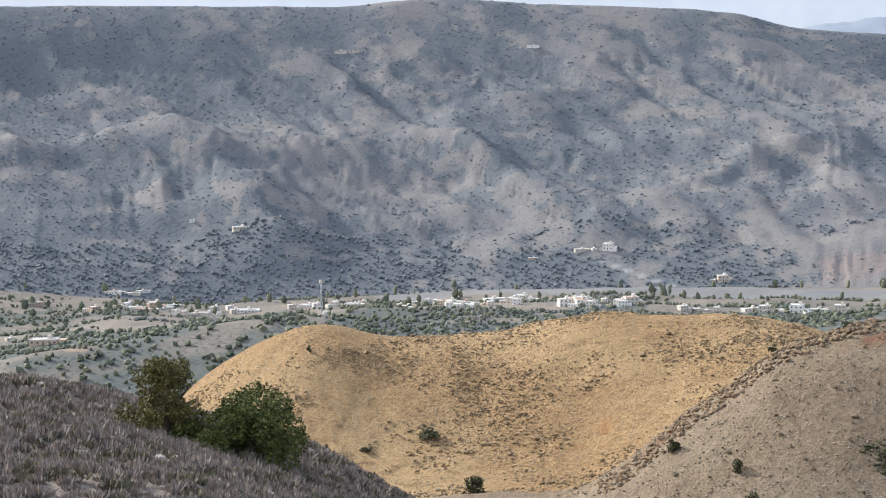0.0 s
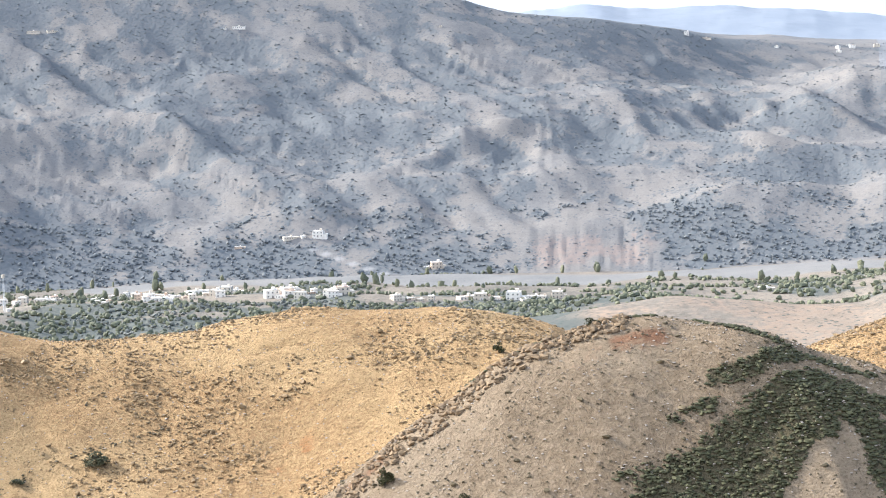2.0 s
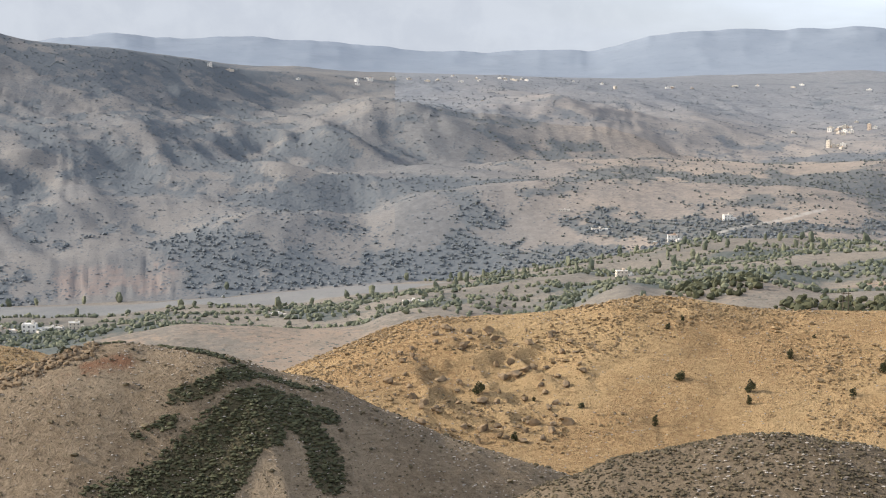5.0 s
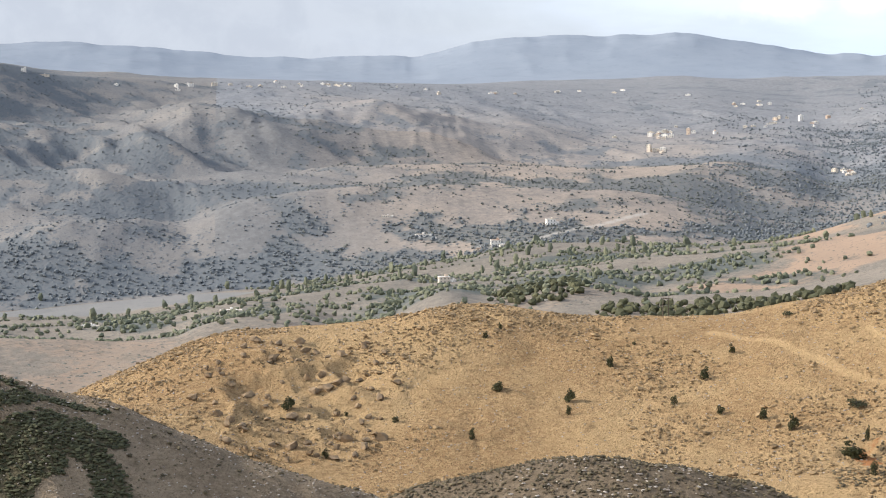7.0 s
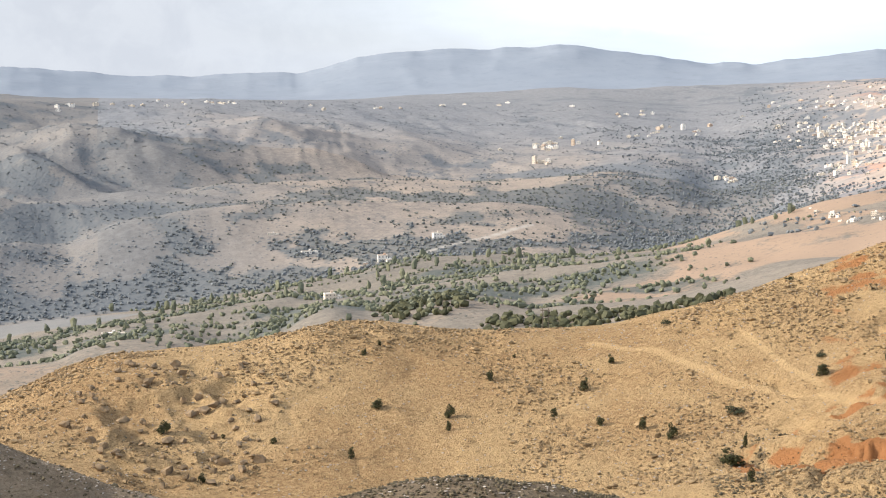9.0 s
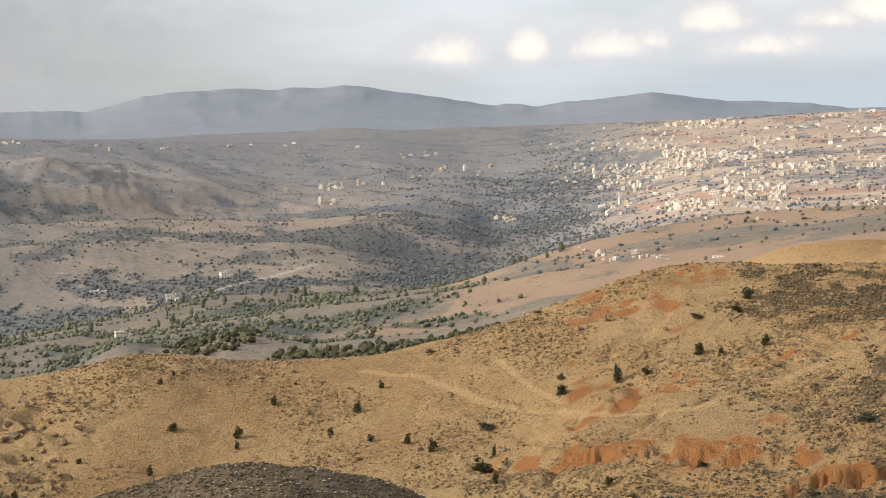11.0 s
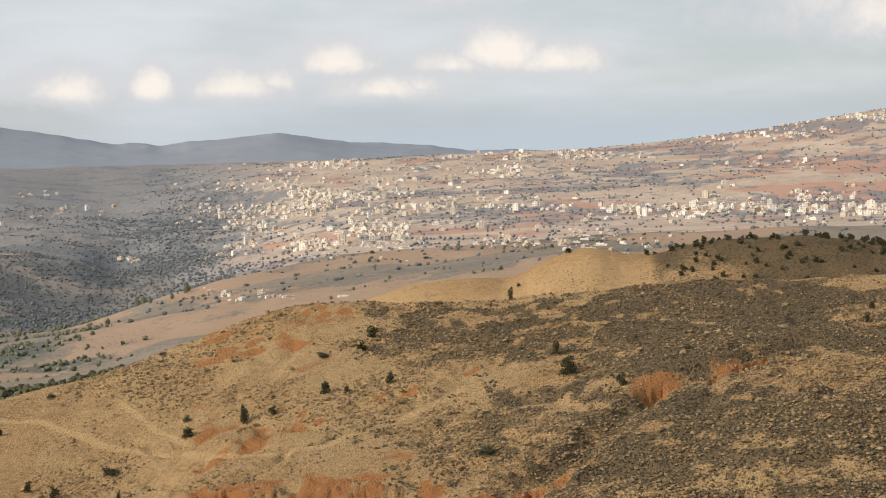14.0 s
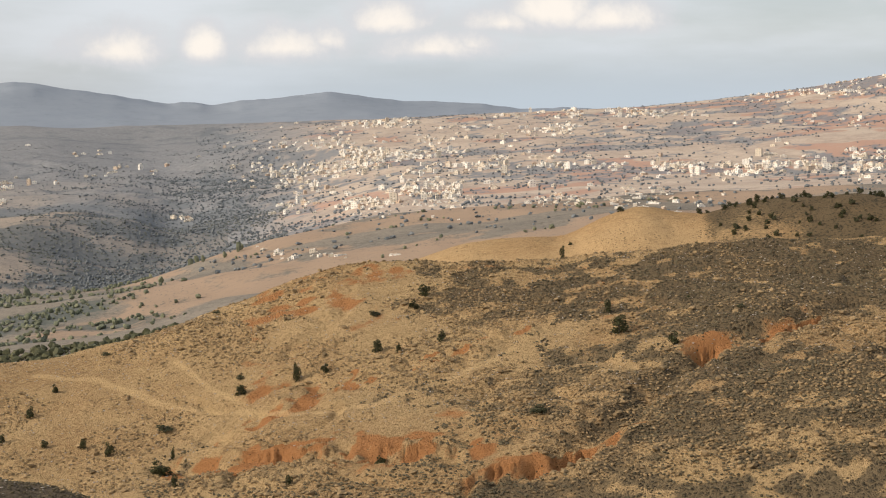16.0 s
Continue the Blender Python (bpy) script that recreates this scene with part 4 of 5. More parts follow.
ICO_FACES = np.array([(0, 11, 5), (0, 5, 1), (0, 1, 7), (0, 7, 10), (0, 10, 11), (1, 5, 9), (5, 11, 4), (11, 10, 2), (10, 7, 6), (7, 1, 8),
                      (3, 9, 4), (3, 4, 2), (3, 2, 6), (3, 6, 8), (3, 8, 9), (4, 9, 5), (2, 4, 11), (6, 2, 10), (8, 6, 7), (9, 8, 1)])


def field(n, b0, b1, r0, r1, even=0.0):
    """Random places over a stretch of the land, thinner with distance as even goes to 1."""
    b = rng.uniform(b0, b1, n)
    r = np.sqrt(rng.uniform(r0 * r0, r1 * r1, n)) if not even else r0 + (r1 - r0) * rng.uniform(0, 1, n)
    x, y, z, g = land(b, r)
    s, red, p, _ = cover(b, r, x, y, g)
    return b, r, np.stack([x, y, z + EYE], 1), s, red, p


def clumps(name, at, wide, tall, mat, label, category, rough=0.35, smooth=False):
    """Lumps of uneven outline, one object for what nobody could count."""
    n = len(at)
    v = ICO[None] * (1 + rng.uniform(-rough, rough, (n, 12, 1)))
    t = rng.uniform(0, 6.28, n)
    c, s = np.cos(t)[:, None], np.sin(t)[:, None]
    x, y = v[..., 0] * c - v[..., 1] * s, v[..., 0] * s + v[..., 1] * c
    stretch_ = rng.uniform(0.75, 1.3, (n, 1))
    w, h = np.asarray(wide).reshape(-1, 1) * 0.5, np.asarray(tall).reshape(-1, 1) * 0.5
    v = np.stack([x * w * stretch_, y * w, v[..., 2] * h + h * 0.7], -1) + at[:, None]
    f = (ICO_FACES[None] + 12 * np.arange(n)[:, None, None]).reshape(-1, 3)
    return tagged(new(name, raw_mesh(name, v.reshape(-1, 3), f, mat, smooth)), label, category, "", "stuff")


def sprays(name, at, wide, tall, per, mat, label, category, leaf=0.5):
    """Twiggy low shrubs of narrow upright blades."""
    n = len(at)
    k = np.repeat(np.arange(n), per)
    t, q = rng.uniform(0, 6.28, n * per), np.sqrt(rng.uniform(0, 1, n * per))
    w, h = np.asarray(wide)[k], np.asarray(tall)[k]
    foot = at[k] + np.stack([np.cos(t) * q * w * 0.35, np.sin(t) * q * w * 0.35, 0 * t - 0.03], 1)
    lean = np.stack([np.cos(t) * q * w * 0.3, np.sin(t) * q * w * 0.3, h * rng.uniform(0.6, 1.1, n * per) * (1 - 0.45 * q * q)], 1)
    side = np.stack([-np.sin(t + 1), np.cos(t + 1), 0 * t], 1) * (w * leaf * 0.16)[:, None]
    v = np.stack([foot - side * 0.4, foot + side * 0.4, foot + lean * 0.7 + side, foot + lean, foot + lean * 0.65 - side], 1).reshape(-1, 3)
    f = np.array([(0, 1, 2), (0, 2, 4), (4, 2, 3)])
    f = (f[None] + 5 * np.arange(n * per)[:, None, None]).reshape(-1, 3)
    return tagged(new(name, raw_mesh(name, v, f, mat)), label, category, "", "stuff")


b, r, at, s, red, p = field(9500, -26, 4, 20, 116, 1)
pick = (r < 112) & (b < 2)
at, b = at[pick], b[pick]
size = rng.uniform(0.4, 1.05, len(at)) * np.clip(r[pick] / 70, 0.55, 1)
half = rng.random(len(at)) < 0.75
sprays("heath_shrubs", at[half], size[half], size[half] * 0.75, 44, M_HEATH, "dry grey-brown heath shrubs on stony slope", "shrubs", 0.38)
sprays("green_heath_shrubs", at[~half], size[~half] * 1.1, size[~half] * 0.7, 26, M_HEATH_GREEN, "dark olive heath shrubs on stony slope", "shrubs")
b, r, at, *_ = field(260, -19, 0, 60, 110, 1)
clumps("spur_stones", at, rng.uniform(0.25, 0.9, 260), rng.uniform(0.15, 0.5, 260), M_STONE, "pale weathered stones lying among heath", "stones", 0.3)

b, r, at, s, red, p = field(14000, 24, 47, 168, 228)
size = rng.uniform(0.15, 0.45, len(at))
clumps("dome_heath", at, size, size * 0.6, M_DRYBUSH, "low dark heath covering the rounded hilltop", "shrubs", 0.4)
b, r, at, s, red, p = field(320, 33, 40, 185, 205)
clumps("dome_stones", at, rng.uniform(0.15, 0.5, 320), rng.uniform(0.05, 0.15, 320), M_STONE, "pale flat stones on the dark hilltop", "stones", 0.3)

b, r, at, s, red, p = field(48000, 4, 31, 250, 322)
pick = (s > 0.42) & (b < 40)
at1 = at[pick]
size = rng.uniform(0.3, 0.9, len(at1))
clumps("hill_scrub", at1, size, size * 0.5, M_SCRUB, "dense dark green scrub patches on brown hill", "scrub", 0.45)
at2 = at[~pick][:3200]
size = rng.uniform(0.18, 0.5, len(at2)) * (1 + (rng.random(len(at2)) < 0.05) * 1.3)
clumps("brown_hill_tufts", at2, size, size * 0.6, M_DRYBUSH, "small dry tufts on stony brown slope", "tufts", 0.4)
b, r, at, *_ = field(2600, 6, 30, 255, 310)
clumps("brown_hill_stones", at, rng.uniform(0.15, 0.5, 2600), rng.uniform(0.1, 0.25, 2600), M_STONE, "loose pale stones on brown slope", "stones", 0.3)

b, r, at, s, red, p = field(120000, -10, 73, 300, 475)
clump = fbm(at[:, 0], at[:, 1], 22, 3, 171)
pick = (clump + rng.uniform(-0.6, 0.6, len(at)) > 0.27 + 0.18 * (b < 15)) & (p < 0.3) & (red < 0.5) & ((r > 348) | (b > 43))
size = rng.uniform(0.22, 0.85, pick.sum()) * (1 + (rng.random(pick.sum()) < 0.04) * 1.0)
clumps("golden_hill_tufts", at[pick], size, size * 0.6, M_TUFT, "dry brown tufts and low bushes on golden grass", "tufts", 0.45)
# Follows the scrub mask, so it also darkens where cloud shade is painted.
pick2 = ~pick & (s > 0.36) & ((r > 348) | (b > 43)) & (rng.random(len(at)) < 0.42)
size = rng.uniform(0.3, 0.85, pick2.sum())
clumps("slope_heath", at[pick2], size, size * 0.6, M_DRYBUSH, "dark low heath on dry slope, partly painted cloud shade", "scrub", 0.45)
b, r, at, s, red, p = field(9000, 43, 73, 262, 350)
pick = (fbm(at[:, 0], at[:, 1], 18, 3, 181) > 0.05) & (red < 0.35)
size = rng.uniform(0.3, 0.8, pick.sum())
clumps("cut_slope_heath", at[pick], size, size * 0.6, M_DRYBUSH, "dark low heath on slope with red cuts", "scrub", 0.45)
b, r, at, *_ = field(7000, -9, 73, 350, 470)
clumps("golden_hill_stones", at, rng.uniform(0.15, 0.6, 7000), rng.uniform(0.1, 0.3, 7000), M_STONE, "small pale stones on golden grass slopes", "stones", 0.35)
b, r, at, *_ = field(170, 23.5, 31, 385, 450)
pick = blob(b, r, 27.0, 418, 3.0, 34) > 0.3
size_o = rng.uniform(0.5, 2.3, pick.sum())
clumps("outcrop_rocks", at[pick], size_o, size_o * 0.8, M_OUTCROP, "rough brown rock outcrop on golden slope", "rocks", 0.5)
b, r, at, *_ = field(2200, 5.5, 15, 286, 314)
pick = near_line(b, r, [(6, 298), (9, 303), (12, 305), (14.5, 307)], 6) > 0.25
size_o = rng.uniform(0.3, 1.2, pick.sum())
clumps("ridge_rocks", at[pick], size_o, size_o * 0.7, M_OUTCROP, "broken red-brown rock ledge along brown hill", "rocks", 0.5)

b, r, at, s, red, p = field(30000, -18, 62, 575, 1420)
pick = (p < 0.15) & ((r > 810) | ((b > 24) & (b < 49)) | ((b < -4) & (r > 640))) & (s + rng.uniform(-0.35, 0.35, len(at)) > np.where(b > 40, 0.66, np.where((r > 990) & (r < 1150) & (b < 15), 0.72, 0.5)))
size = rng.uniform(1.2, 3.5, pick.sum())
clumps("valley_trees", at[pick], size, size * 0.95, M_ORCHARD, "grey-green orchard trees and bushes in the valley", "trees", 0.4)
b, r, at, s, red, p = field(5200, -11, 14, 620, 1010, 1)
pick = (fbm(at[:, 0], at[:, 1], 45, 3, 461) + rng.uniform(-0.4, 0.4, len(at)) > np.where(b < -5, 0.2, -0.1)) & ((r > 820) | (b < -4.5))
size = rng.uniform(1.0, 3.0, pick.sum())
clumps("slope_wood", at[pick], size, size * 0.8, M_FOOTSCRUB, "blue-green brush on the slope below the village", "trees", 0.45)
b, r, at, s, red, p = field(2500, 30, 46, 590, 900)
pick = blob(b, r, 38.6, 720, 2.2, 40) + blob(b, r, 34.5, 800, 1.6, 45) + blob(b, r, 42.5, 690, 1.8, 25) > 0.35
size = rng.uniform(2.0, 4.5, pick.sum())
clumps("groves", at[pick], size, size * 0.9, M_SCRUB, "dark green groves on the orchard terraces", "trees", 0.4)
b, r, at, s, red, p = field(2600, -16, 47, 1180, 1440)
pick = rng.random(2600) < 0.09
size = rng.uniform(3, 5, pick.sum())
clumps("poplars", at[pick & (p < 0.2)], size[: (pick & (p < 0.2)).sum()], size[: (pick & (p < 0.2)).sum()] * 1.9, M_ORCHARD, "tall slender trees beside the gravel river bed", "trees", 0.35)

b, r, at, s, red, p = field(66000, -19, 48, 1430, 3300, 1)
keep = r < 1420 + 1980 * (0.40 + 0.60 * step(11, 39, b))
b, r, at, s, p = b[keep], r[keep], at[keep], s[keep], p[keep]
pick = s + rng.uniform(-0.4, 0.4, len(at)) > 0.36
brown_ = (r < 2130) & (b + rng.uniform(-3.5, 3.5, len(b)) > 28)
low_ = pick & brown_
size = rng.uniform(1.0, 3.0, low_.sum())
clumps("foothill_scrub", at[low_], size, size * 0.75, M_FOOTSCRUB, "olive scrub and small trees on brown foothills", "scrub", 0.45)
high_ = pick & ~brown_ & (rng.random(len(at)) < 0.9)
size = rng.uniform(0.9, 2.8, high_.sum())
clumps("mountain_scrub", at[high_], size, size * 0.55, M_FARSCRUB, "scrub and small trees on mountain side, haze in the colour", "scrub", 0.45)
b, r, at, s, red, p = field(6500, -18, 44, 1405, 1570)
pick = (s > 0.6) & (p < 0.2)
size = rng.uniform(1.8, 4.5, pick.sum())
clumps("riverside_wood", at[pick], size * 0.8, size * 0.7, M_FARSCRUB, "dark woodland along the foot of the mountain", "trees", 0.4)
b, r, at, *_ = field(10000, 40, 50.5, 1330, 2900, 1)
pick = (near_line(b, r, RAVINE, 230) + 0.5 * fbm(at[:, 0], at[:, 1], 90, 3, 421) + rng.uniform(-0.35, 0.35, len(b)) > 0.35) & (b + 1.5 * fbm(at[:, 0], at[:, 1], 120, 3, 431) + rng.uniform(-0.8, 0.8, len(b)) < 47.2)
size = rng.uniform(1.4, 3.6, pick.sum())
clumps("ravine_wood", at[pick], size, size * 0.85, M_FARSCRUB, "woodland filling the ravine, blue haze in the colour", "trees", 0.45)
b, r, at, s, red, p = field(9000, 45, 73, 1000, 3800, 1)
pick = (s + rng.uniform(-0.4, 0.4, len(at)) > 0.3)
size = rng.uniform(1.5, 3.8, pick.sum())
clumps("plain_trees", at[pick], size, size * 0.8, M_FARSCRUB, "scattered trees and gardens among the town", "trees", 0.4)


# ---- buildings ----
def wall_material(name, a, b_, c):
    m, N = material(name)
    tone = N.add("ShaderNodeObjectInfo").outputs["Random"]
    isle = N.add("ShaderNodeNewGeometry").outputs["Random Per Island"]
    at = N.add("ShaderNodeTexCoord").outputs["Object"]
    t = N.math("FRACT", N.math("ADD", tone, isle))
    col = N.mix(N.ramp(t, 0.3, 0.6), a, b_)
    col = N.mix(N.ramp(t, 0.8, 0.95), col, c)
    col = N.mix(N.ramp(N.noise(at, 0.5, 5, 0.65), 0.45, 0.8, 0.0, 0.35), col, (0.42, 0.38, 0.33))
    finish(N, col, 0.9, N.noise(at, 3, 4), 0.15, 0.05)
    return m


M_WALL = wall_material("lime_washed_wall", (0.74, 0.70, 0.64), (0.58, 0.51, 0.42), (0.48, 0.36, 0.27))
M_ROOF = wall_material("flat_concrete_roof", (0.62, 0.61, 0.59), (0.55, 0.53, 0.50), (0.48, 0.33, 0.26))
M_HOLE, N_ = material("dark_window")
finish(N_, N_.mix(N_.noise(N_.add("ShaderNodeTexCoord").outputs["Object"], 2, 2), (0.07, 0.075, 0.08), (0.13, 0.13, 0.13)), 0.25, gloss=0.5)
M_DOOR, N_ = material("painted_door")
finish(N_, N_.mix(N_.noise(N_.add("ShaderNodeTexCoord").outputs["Object"], 3, 3), (0.10, 0.13, 0.16), (0.20, 0.14, 0.09)), 0.6)
M_STEEL, N_ = material("galvanised_steel")
finish(N_, N_.mix(N_.noise(N_.add("ShaderNodeTexCoord").outputs["Object"], 1.5, 4), (0.62, 0.62, 0.62), (0.75, 0.74, 0.72)), 0.5)


def box(x0, y0, z0, x1, y1, z1):
    v = [(x, y, z) for z in (z0, z1) for y in (y0, y1) for x in (x0, x1)]
    return v, [(0, 2, 3, 1), (4, 5, 7, 6), (0, 1, 5, 4), (2, 6, 7, 3), (0, 4, 6, 2), (1, 3, 7, 5)]


def boxes(name, rows, mat):
    verts, faces = [], []
    for row in rows:
        v, f = box(*row)
        faces += [tuple(i + len(verts) for i in q) for q in f]
        verts += v
    return raw_mesh(name, verts, faces, mat)


def house(kind, label, wide, deep, storeys, annex=0.0):
    """A flat-roofed house with parapet, windows and door; its front looks to -y."""
    tall = 3.1 * storeys + 0.4
    x, y = wide / 2, deep / 2
    root = tagged(new(kind), label, "house")
    rows = [(-x, -y, -2.5, x, y, tall - 0.5)]
    if annex:
        rows.append((x - 0.05, -y + 0.8, -2.5, x + annex, y - 1.2, 3.0))
    part("body", boxes("body", rows, M_WALL), root)
    part("parapet", boxes("parapet", [(-x, -y, tall - 0.496, x, -y + 0.25, tall), (-x, y - 0.25, tall - 0.496, x, y, tall), (-x, -y + 0.252, tall - 0.496, -x + 0.25, y - 0.252, tall),
                                      (x - 0.25, -y + 0.252, tall - 0.496, x, y - 0.252, tall)], M_WALL), root)
    part("roof", boxes("roof", [(-x + 0.27, -y + 0.27, tall - 0.49, x - 0.27, y - 0.27, tall - 0.38)], M_ROOF), root)
    part("stair_head", boxes("stair_head", [(x * 0.2, y * 0.1, tall - 0.37, x * 0.2 + 2.4, y * 0.1 + 2.6, tall + 1.7)], M_WALL), root)
    pane, side = boxes("window", [(-0.6, -0.06, 0, 0.6, 0.06, 1.25)], M_HOLE), boxes("window", [(-0.06, -0.6, 0, 0.06, 0.6, 1.25)], M_HOLE)
    n = max(2, int(wide / 3.2))
    for level in range(storeys):
        for k in range(n):
            u = -x + (k + 0.5) * wide / n
            if level == 0 and k == n // 2:
                part("door", boxes("door", [(u - 0.55, -y - 0.06, 0, u + 0.55, -y + 0.06, 2.1)], M_DOOR), root)
            else:
                part("window", pane, root, "", Matrix.Translation((u, -y, 0.95 + 3.1 * level)))
        for k in range(max(1, int(deep / 4))):
            u = -y + (k + 0.5) * deep / max(1, int(deep / 4))
            part("window", side, root, "", Matrix.Translation((-x, u, 0.95 + 3.1 * level)))
            if not annex:
                part("window", side, root, "", Matrix.Translation((x, u, 0.95 + 3.1 * level)))
    return root


HOUSES = [house("village_house", "white flat-roofed house with small windows", 11, 8.5, 1), house("village_house", "cream two-storey house with flat roof", 9.5, 9, 2),
          house("farmhouse", "long white farmhouse with a low annex", 17, 8, 1, 5), house("village_house", "white two-storey house with low annex", 11, 9, 2, 4)]
BLOCKS = [house("apartment_block", "pale five-storey apartment block with flat roof", 14, 12, 5), house("apartment_block", "cream four-storey town block with flat roof", 16, 11, 4)]
used = set()


def set_house(model, b, r, turn, size=1.0, group=""):
    at = turned(place(b, r, 0.0), radians(-b + turn), size, size)
    if model not in used:
        used.add(model)
        model.matrix_basis = at
        return tagged(model, group=group)
    return tagged(copy_thing(model, at), group=group)


# lone farms on the slopes and by the river: bearing, distance, model, turn, size
FARMS = [(-6.7, -5.98, 2, 10, 0.85), (-8.3, -5.58, 0, 0, 0.5), (-13.4, -9.42, 2, -15, 1.0), (-14.5, -9.24, 0, 20, 1.0), (-13.7, -8.15, 2, 20, 0.8), (4.85, -6.98, 2, 15, 0.75), (5.8, -6.88, 3, -10, 0.85),
         (5.3, -6.92, 0, 30, 0.8), (9.65, -7.9, 3, 10, 0.95), (9.35, -7.94, 0, -20, 0.9), (3.2, -7.2, 2, 0, 0.5), (24.55, -8.2, 2, 5, 0.62), (31.5, -7.28, 3, 12, 0.7), (31.75, -7.26, 0, -12, 0.8),
         (35.0, -5.42, 3, 15, 0.85), (33.2, -6.1, 3, 5, 0.9), (33.4, -6.12, 0, 25, 0.8), (32.65, -6.22, 0, -5, 0.8)]
FARMS_2 = [(30.75, -5.86, 2, 8, 0.75), (29.6, -5.2, 2, 0, 0.55), (20.1, -8.6, 2, -8, 0.5), (34.5, -7.9, 2, 5, 0.4), (31.2, -5.9, 0, 0, 0.5), (26.9, -1.5, 0, 0, 0.7), (17.9, -0.35, 1, 0, 0.7), (-3.2, -0.06, 2, 0, 0.8),
           (-2.6, -0.03, 2, 10, 0.7), (3.3, -0.02, 2, 0, 0.8), (2.9, -0.05, 0, 0, 0.7), (7.3, 0.05, 0, 0, 0.6), (9.9, 0.0, 0, 0, 0.7), (18.5, -0.5, 2, 0, 0.7)]
for (b, e, k, turn, size), r in zip(FARMS + FARMS_2, reach([q[0] for q in FARMS + FARMS_2], [q[1] for q in FARMS + FARMS_2])):
    set_house(HOUSES[k], b, r, turn, size, "farms on the slopes")
# the village along the valley road: bearings, angle, spread, how many
STREETS = [(-12, -9, -8.38, 0.12, 12), (-11.4, -10, -7.92, 0.06, 4), (-9, -6.6, -8.66, 0.12, 10), (-5.2, -2.5, -8.6, 0.06, 7), (-1.5, 2.0, -8.62, 0.12, 17), (2.2, 3.3, -8.6, 0.08, 6), (4.2, 6.6, -8.7, 0.1, 12),
           (8.2, 9.6, -8.88, 0.06, 5), (10.4, 13.6, -8.93, 0.06, 9)]
for b0, b1, e0, spread, n in STREETS:
    bs = [b0 + (b1 - b0) * (k + rng.uniform(0.1, 0.9)) / n for k in range(n)]
    for b, r in zip(bs, reach(bs, [e0 + rng.uniform(-spread, spread) for _ in bs], 900.0)):
        set_house(HOUSES[int(rng.integers(0, 4))], b, r, rng.uniform(-30, 30), rng.uniform(0.55, 0.9), "village houses")

# the town on the plain: bearing, angle, spread of each, how many
TOWN = [(51.5, -1.45, 2.0, 0.28, 430), (49.3, -2.15, 1.5, 0.32, 130), (55.6, -1.75, 1.5, 0.17, 90), (50.8, -3.05, 1.5, 0.22, 140), (54.4, -2.75, 2.0, 0.25, 130), (58.5, -2.85, 1.7, 0.22, 110),
        (62.3, -1.85, 1.9, 0.17, 110), (66.8, -1.7, 2.2, 0.24, 150), (70.4, -2.0, 1.4, 0.3, 80), (52.5, -0.4, 2.2, 0.09, 140), (58.0, -0.1, 2.2, 0.09, 130), (57.0, -0.65, 1.1, 0.09, 55), (65.5, 0.55, 2.0, 0.14, 90),
        (69.3, 1.1, 1.4, 0.14, 60), (69.0, -0.35, 2.3, 0.07, 25), (38.6, -2.35, 0.8, 0.1, 24), (38.4, -2.92, 0.35, 0.05, 7), (44.8, -3.55, 0.3, 0.05, 7), (42.0, -1.95, 1.1, 0.15, 14), (41.3, -1.35, 0.5, 0.08, 8),
        (28.0, -0.8, 1.0, 0.05, 14), (24.0, -0.8, 1.4, 0.06, 8), (36.5, -1.0, 2.5, 0.06, 12), (47.9, -4.75, 0.9, 0.12, 14), (50.3, -4.9, 0.8, 0.05, 8)]
spots = []
for b0, e0, wb, we, n in TOWN:
    bs, es = b0 + rng.normal(size=2 * n) * wb, e0 + rng.normal(size=2 * n) * we
    rs = reach(bs, es, 850.0)
    quarter = fbm(bs * 45.0, es * 160.0, 60, 3, 401) + 0.5 * value_noise(es / 0.09, es * 0, 411)
    best = np.argsort(-quarter)[:n]
    spots += list(zip(bs[best].tolist(), rs[best].tolist()))
spots = [q for q in spots if q[0] < 75 and 850 < q[1] < 3850]
spots.sort(key=lambda q: q[1])
for b, r in spots[:230]:
    model = BLOCKS[int(rng.integers(0, 2))] if rng.random() < 0.06 and r > 1600 else HOUSES[int(rng.integers(0, 4))]
    set_house(model, b, r, rng.uniform(-40, 40), rng.uniform(0.28, 0.42), "houses of the town")
rows_v, rows_f, hole_v, hole_f = [], [], [], []
BOX_F = np.array(box(0, 0, 0, 1, 1, 1)[1])
bs, rs = np.array([q[0] for q in spots[230:]]), np.array([q[1] for q in spots[230:]])
xs, ys, zs, _ = land(bs, rs)
for x, y, z, r in zip(xs, ys, zs, rs):
    tall = 2.3 * (1 + int(rng.random() < 0.2) if rng.random() < 0.97 else int(rng.integers(3, 5)))
    w, d, t = rng.uniform(1.9, 4.2) * (0.7 + r / 7000), rng.uniform(1.6, 2.8), radians(rng.uniform(-45, 45)) - math.atan2(x, y)
    c, s = math.cos(t), math.sin(t)

    def add(store_v, store_f, row):
        v = np.array(box(*row)[0])
        v = np.stack([v[:, 0] * c - v[:, 1] * s + x, v[:, 0] * s + v[:, 1] * c + y, v[:, 2] + z + EYE], 1)
        store_f.append(BOX_F + 8 * len(store_v))
        store_v.append(v)
    add(rows_v, rows_f, (-w, -d, -4, w, d, tall))
    add(rows_v, rows_f, (-w * 0.2, -d * 0.4, tall - 0.1, w * 0.35, d * 0.5, tall + 1.1))
    for level in range(int(tall / 2.25)):
        for k in (-0.5, 0.45):
            add(hole_v, hole_f, (w * k - 0.45, -d - 0.06, level * 2.3 + 0.9, w * k + 0.45, -d + 0.05, level * 2.3 + 1.7))
        add(hole_v, hole_f, (-w - 0.06, -0.6, level * 2.3 + 0.9, -w + 0.05, 0.8, level * 2.3 + 1.7))
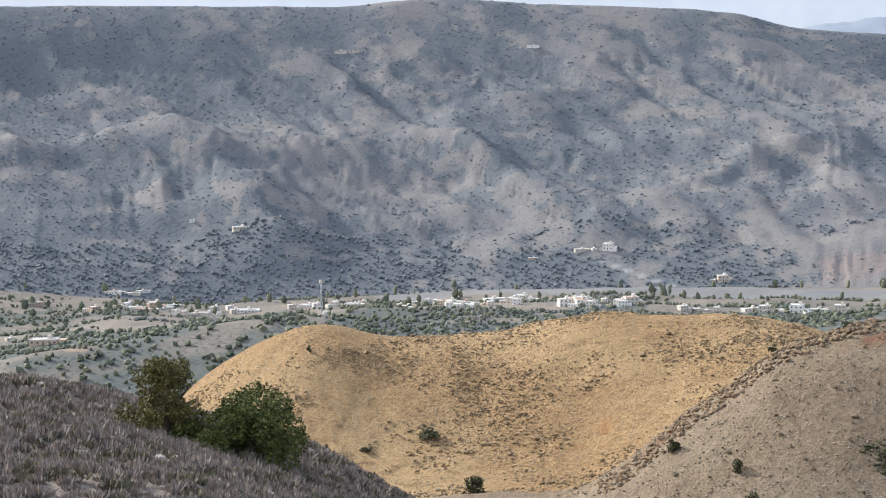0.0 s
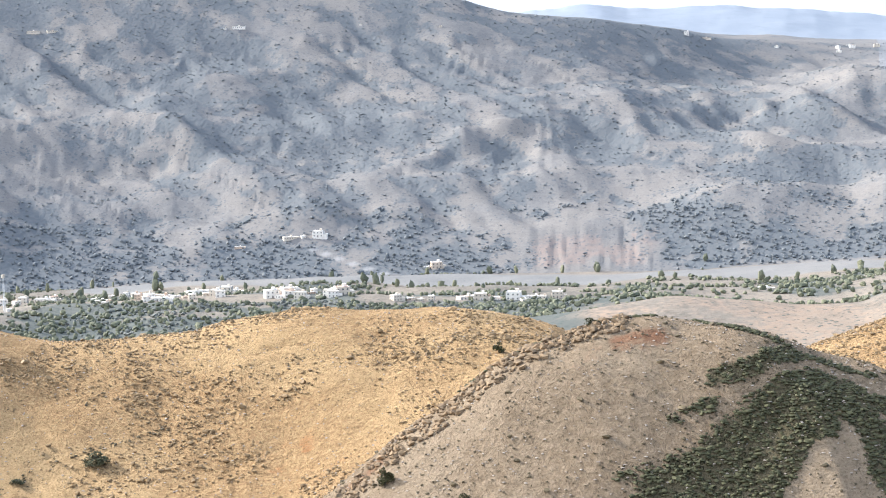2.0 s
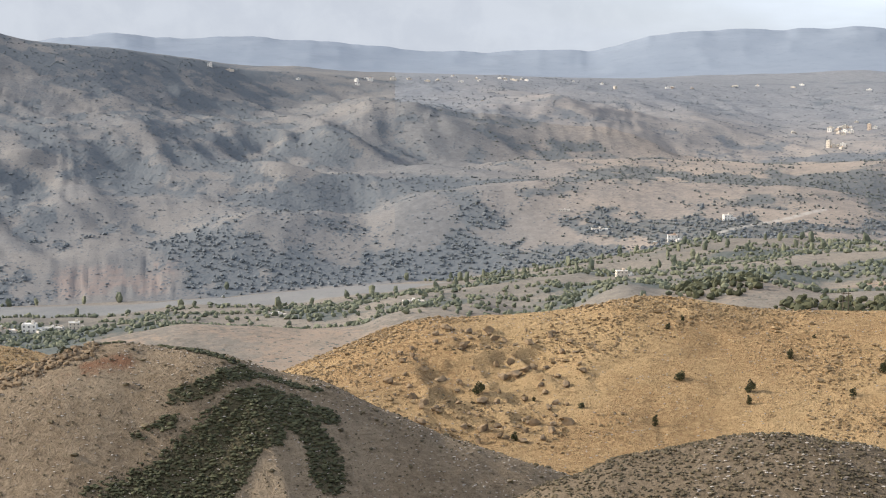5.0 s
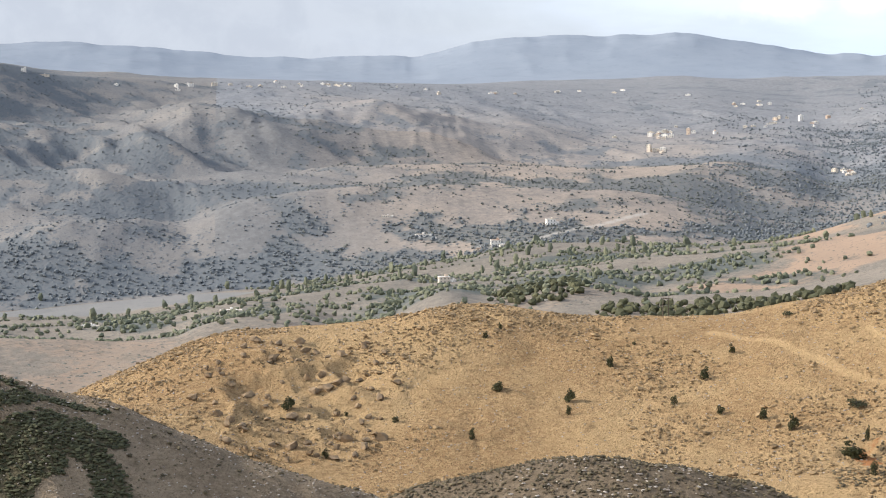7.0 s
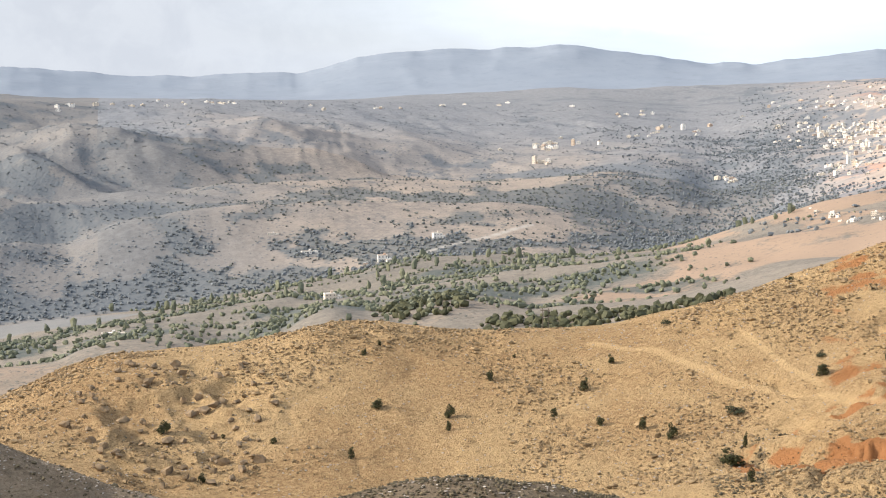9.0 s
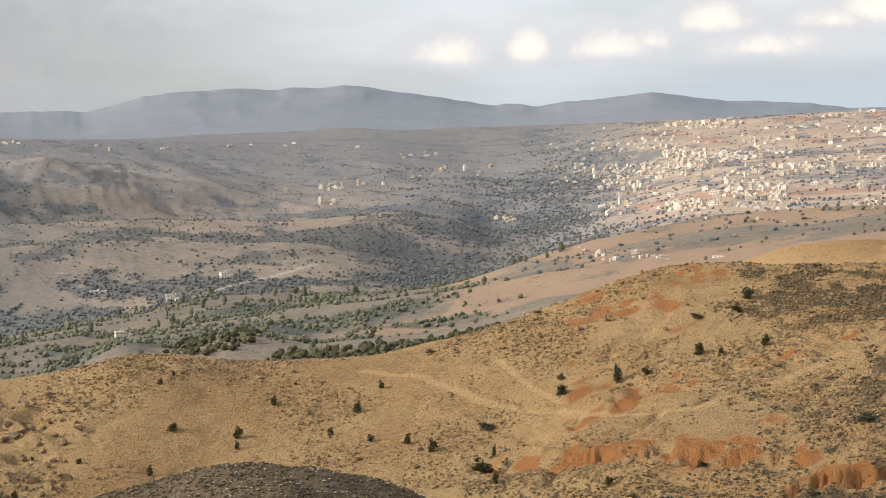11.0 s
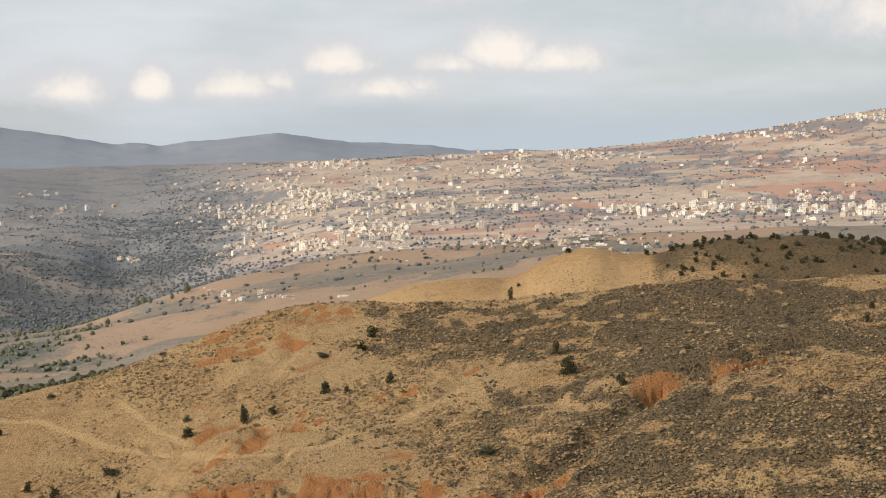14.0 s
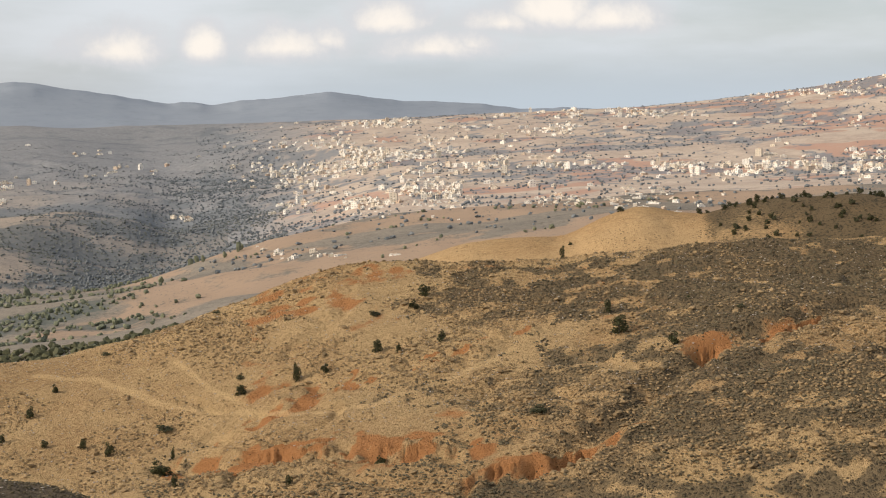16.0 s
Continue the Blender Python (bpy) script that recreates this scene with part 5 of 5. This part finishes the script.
town = tagged(new("town_houses", raw_mesh("town_houses", np.concatenate(rows_v), np.concatenate(rows_f), M_WALL)), "dense pale flat-roofed houses of a distant town", "houses", "", "stuff")
part("town_windows", raw_mesh("town_windows", np.concatenate(hole_v), np.concatenate(hole_f), M_HOLE), town, "dark small windows")

# minaret of the town
minaret = tagged(new("minaret"), "slender white square minaret above the houses", "tower")
part("shaft", boxes("shaft", [(-2.2, -2.2, -4, 2.2, 2.2, 19)], M_WALL), minaret)
part("gallery", boxes("gallery", [(-2.6, -2.6, 19.004, 2.6, 2.6, 20.2)], M_WALL), minaret)
part("lantern", boxes("lantern", [(-1.2, -1.2, 20.204, 1.2, 1.2, 24)], M_WALL), minaret)
part("finial", raw_mesh("finial", *tube([(0, 0, 24), (0, 0, 25.2), (0, 0, 27)], [0.9, 0.5, 0.05]), M_STEEL), minaret)
minaret.matrix_basis = turned(place(48.94, float(reach(48.94, -2.62)[0])), 0.3, 0.6, 0.6)

# the village mosque
mosque_tower = copy_thing(minaret, turned(place(4.7, float(reach(4.7, -8.7, 900.0)[0])), 0.2, 0.42, 0.42))
tagged(mosque_tower, "short pinkish square minaret among village houses")
set_house(HOUSES[3], 4.85, float(reach(4.85, -8.7, 900.0)[0]), 12, 0.9, "village houses")

# radio mast in the village
mast = tagged(new("radio_mast"), "tall thin pale lattice radio mast beside village", "mast")
H = 22.5
for k in range(3):
    t = 2.1 * k
    part("leg", raw_mesh("leg", *tube([(math.cos(t) * 0.75, math.sin(t) * 0.75, -0.5), (math.cos(t) * 0.35, math.sin(t) * 0.35, H)], [0.16, 0.12], 5), M_STEEL), mast)
for k in range(12):
    z0, z1 = H * k / 12, H * (k + 1) / 12
    t = 2.1 * (k % 3)
    q = 0.75 - 0.4 * k / 12
    part("brace", raw_mesh("brace", *tube([(math.cos(t) * q, math.sin(t) * q, z0), (math.cos(t + 2.1) * q, math.sin(t + 2.1) * q, z1)], [0.08, 0.08], 4), M_STEEL), mast)
part("antenna_head", raw_mesh("antenna_head", *tube([(0, 0, H - 1.2), (0, 0, H - 1.1), (0, 0, H + 0.9), (0, 0, H + 1.0)], [0.2, 1.0, 1.0, 0.2], 8), M_WALL), mast, "white drum of antennas")
part("hut", boxes("hut", [(1.4, -1.2, -1, 4.2, 1.4, 2.4)], M_WALL), mast)
mast.matrix_basis = turned(place(-4.05, float(reach(-4.05, -8.85, 850.0)[0])), 0.2, 0.9, 0.9)

# wooden power poles on the golden crest
for b, r in ((38.3, 474.0), (0.3, 560.0)):
    pole = tagged(new("power_pole"), "grey wooden twin power pole on hill crest", "pole")
    for sx in (-0.7, 0.7):
        part("post", raw_mesh("post", *tube([(sx, 0, -0.5), (sx, 0, 5.0)], [0.12, 0.09], 6), M_BARK), pole)
    part("crossarm", boxes("crossarm", [(-1.2, -0.08, 4.4, 1.2, 0.08, 4.6)], M_BARK), pole)
    pole.matrix_basis = turned(place(b, r), radians(-b), 1, 1)
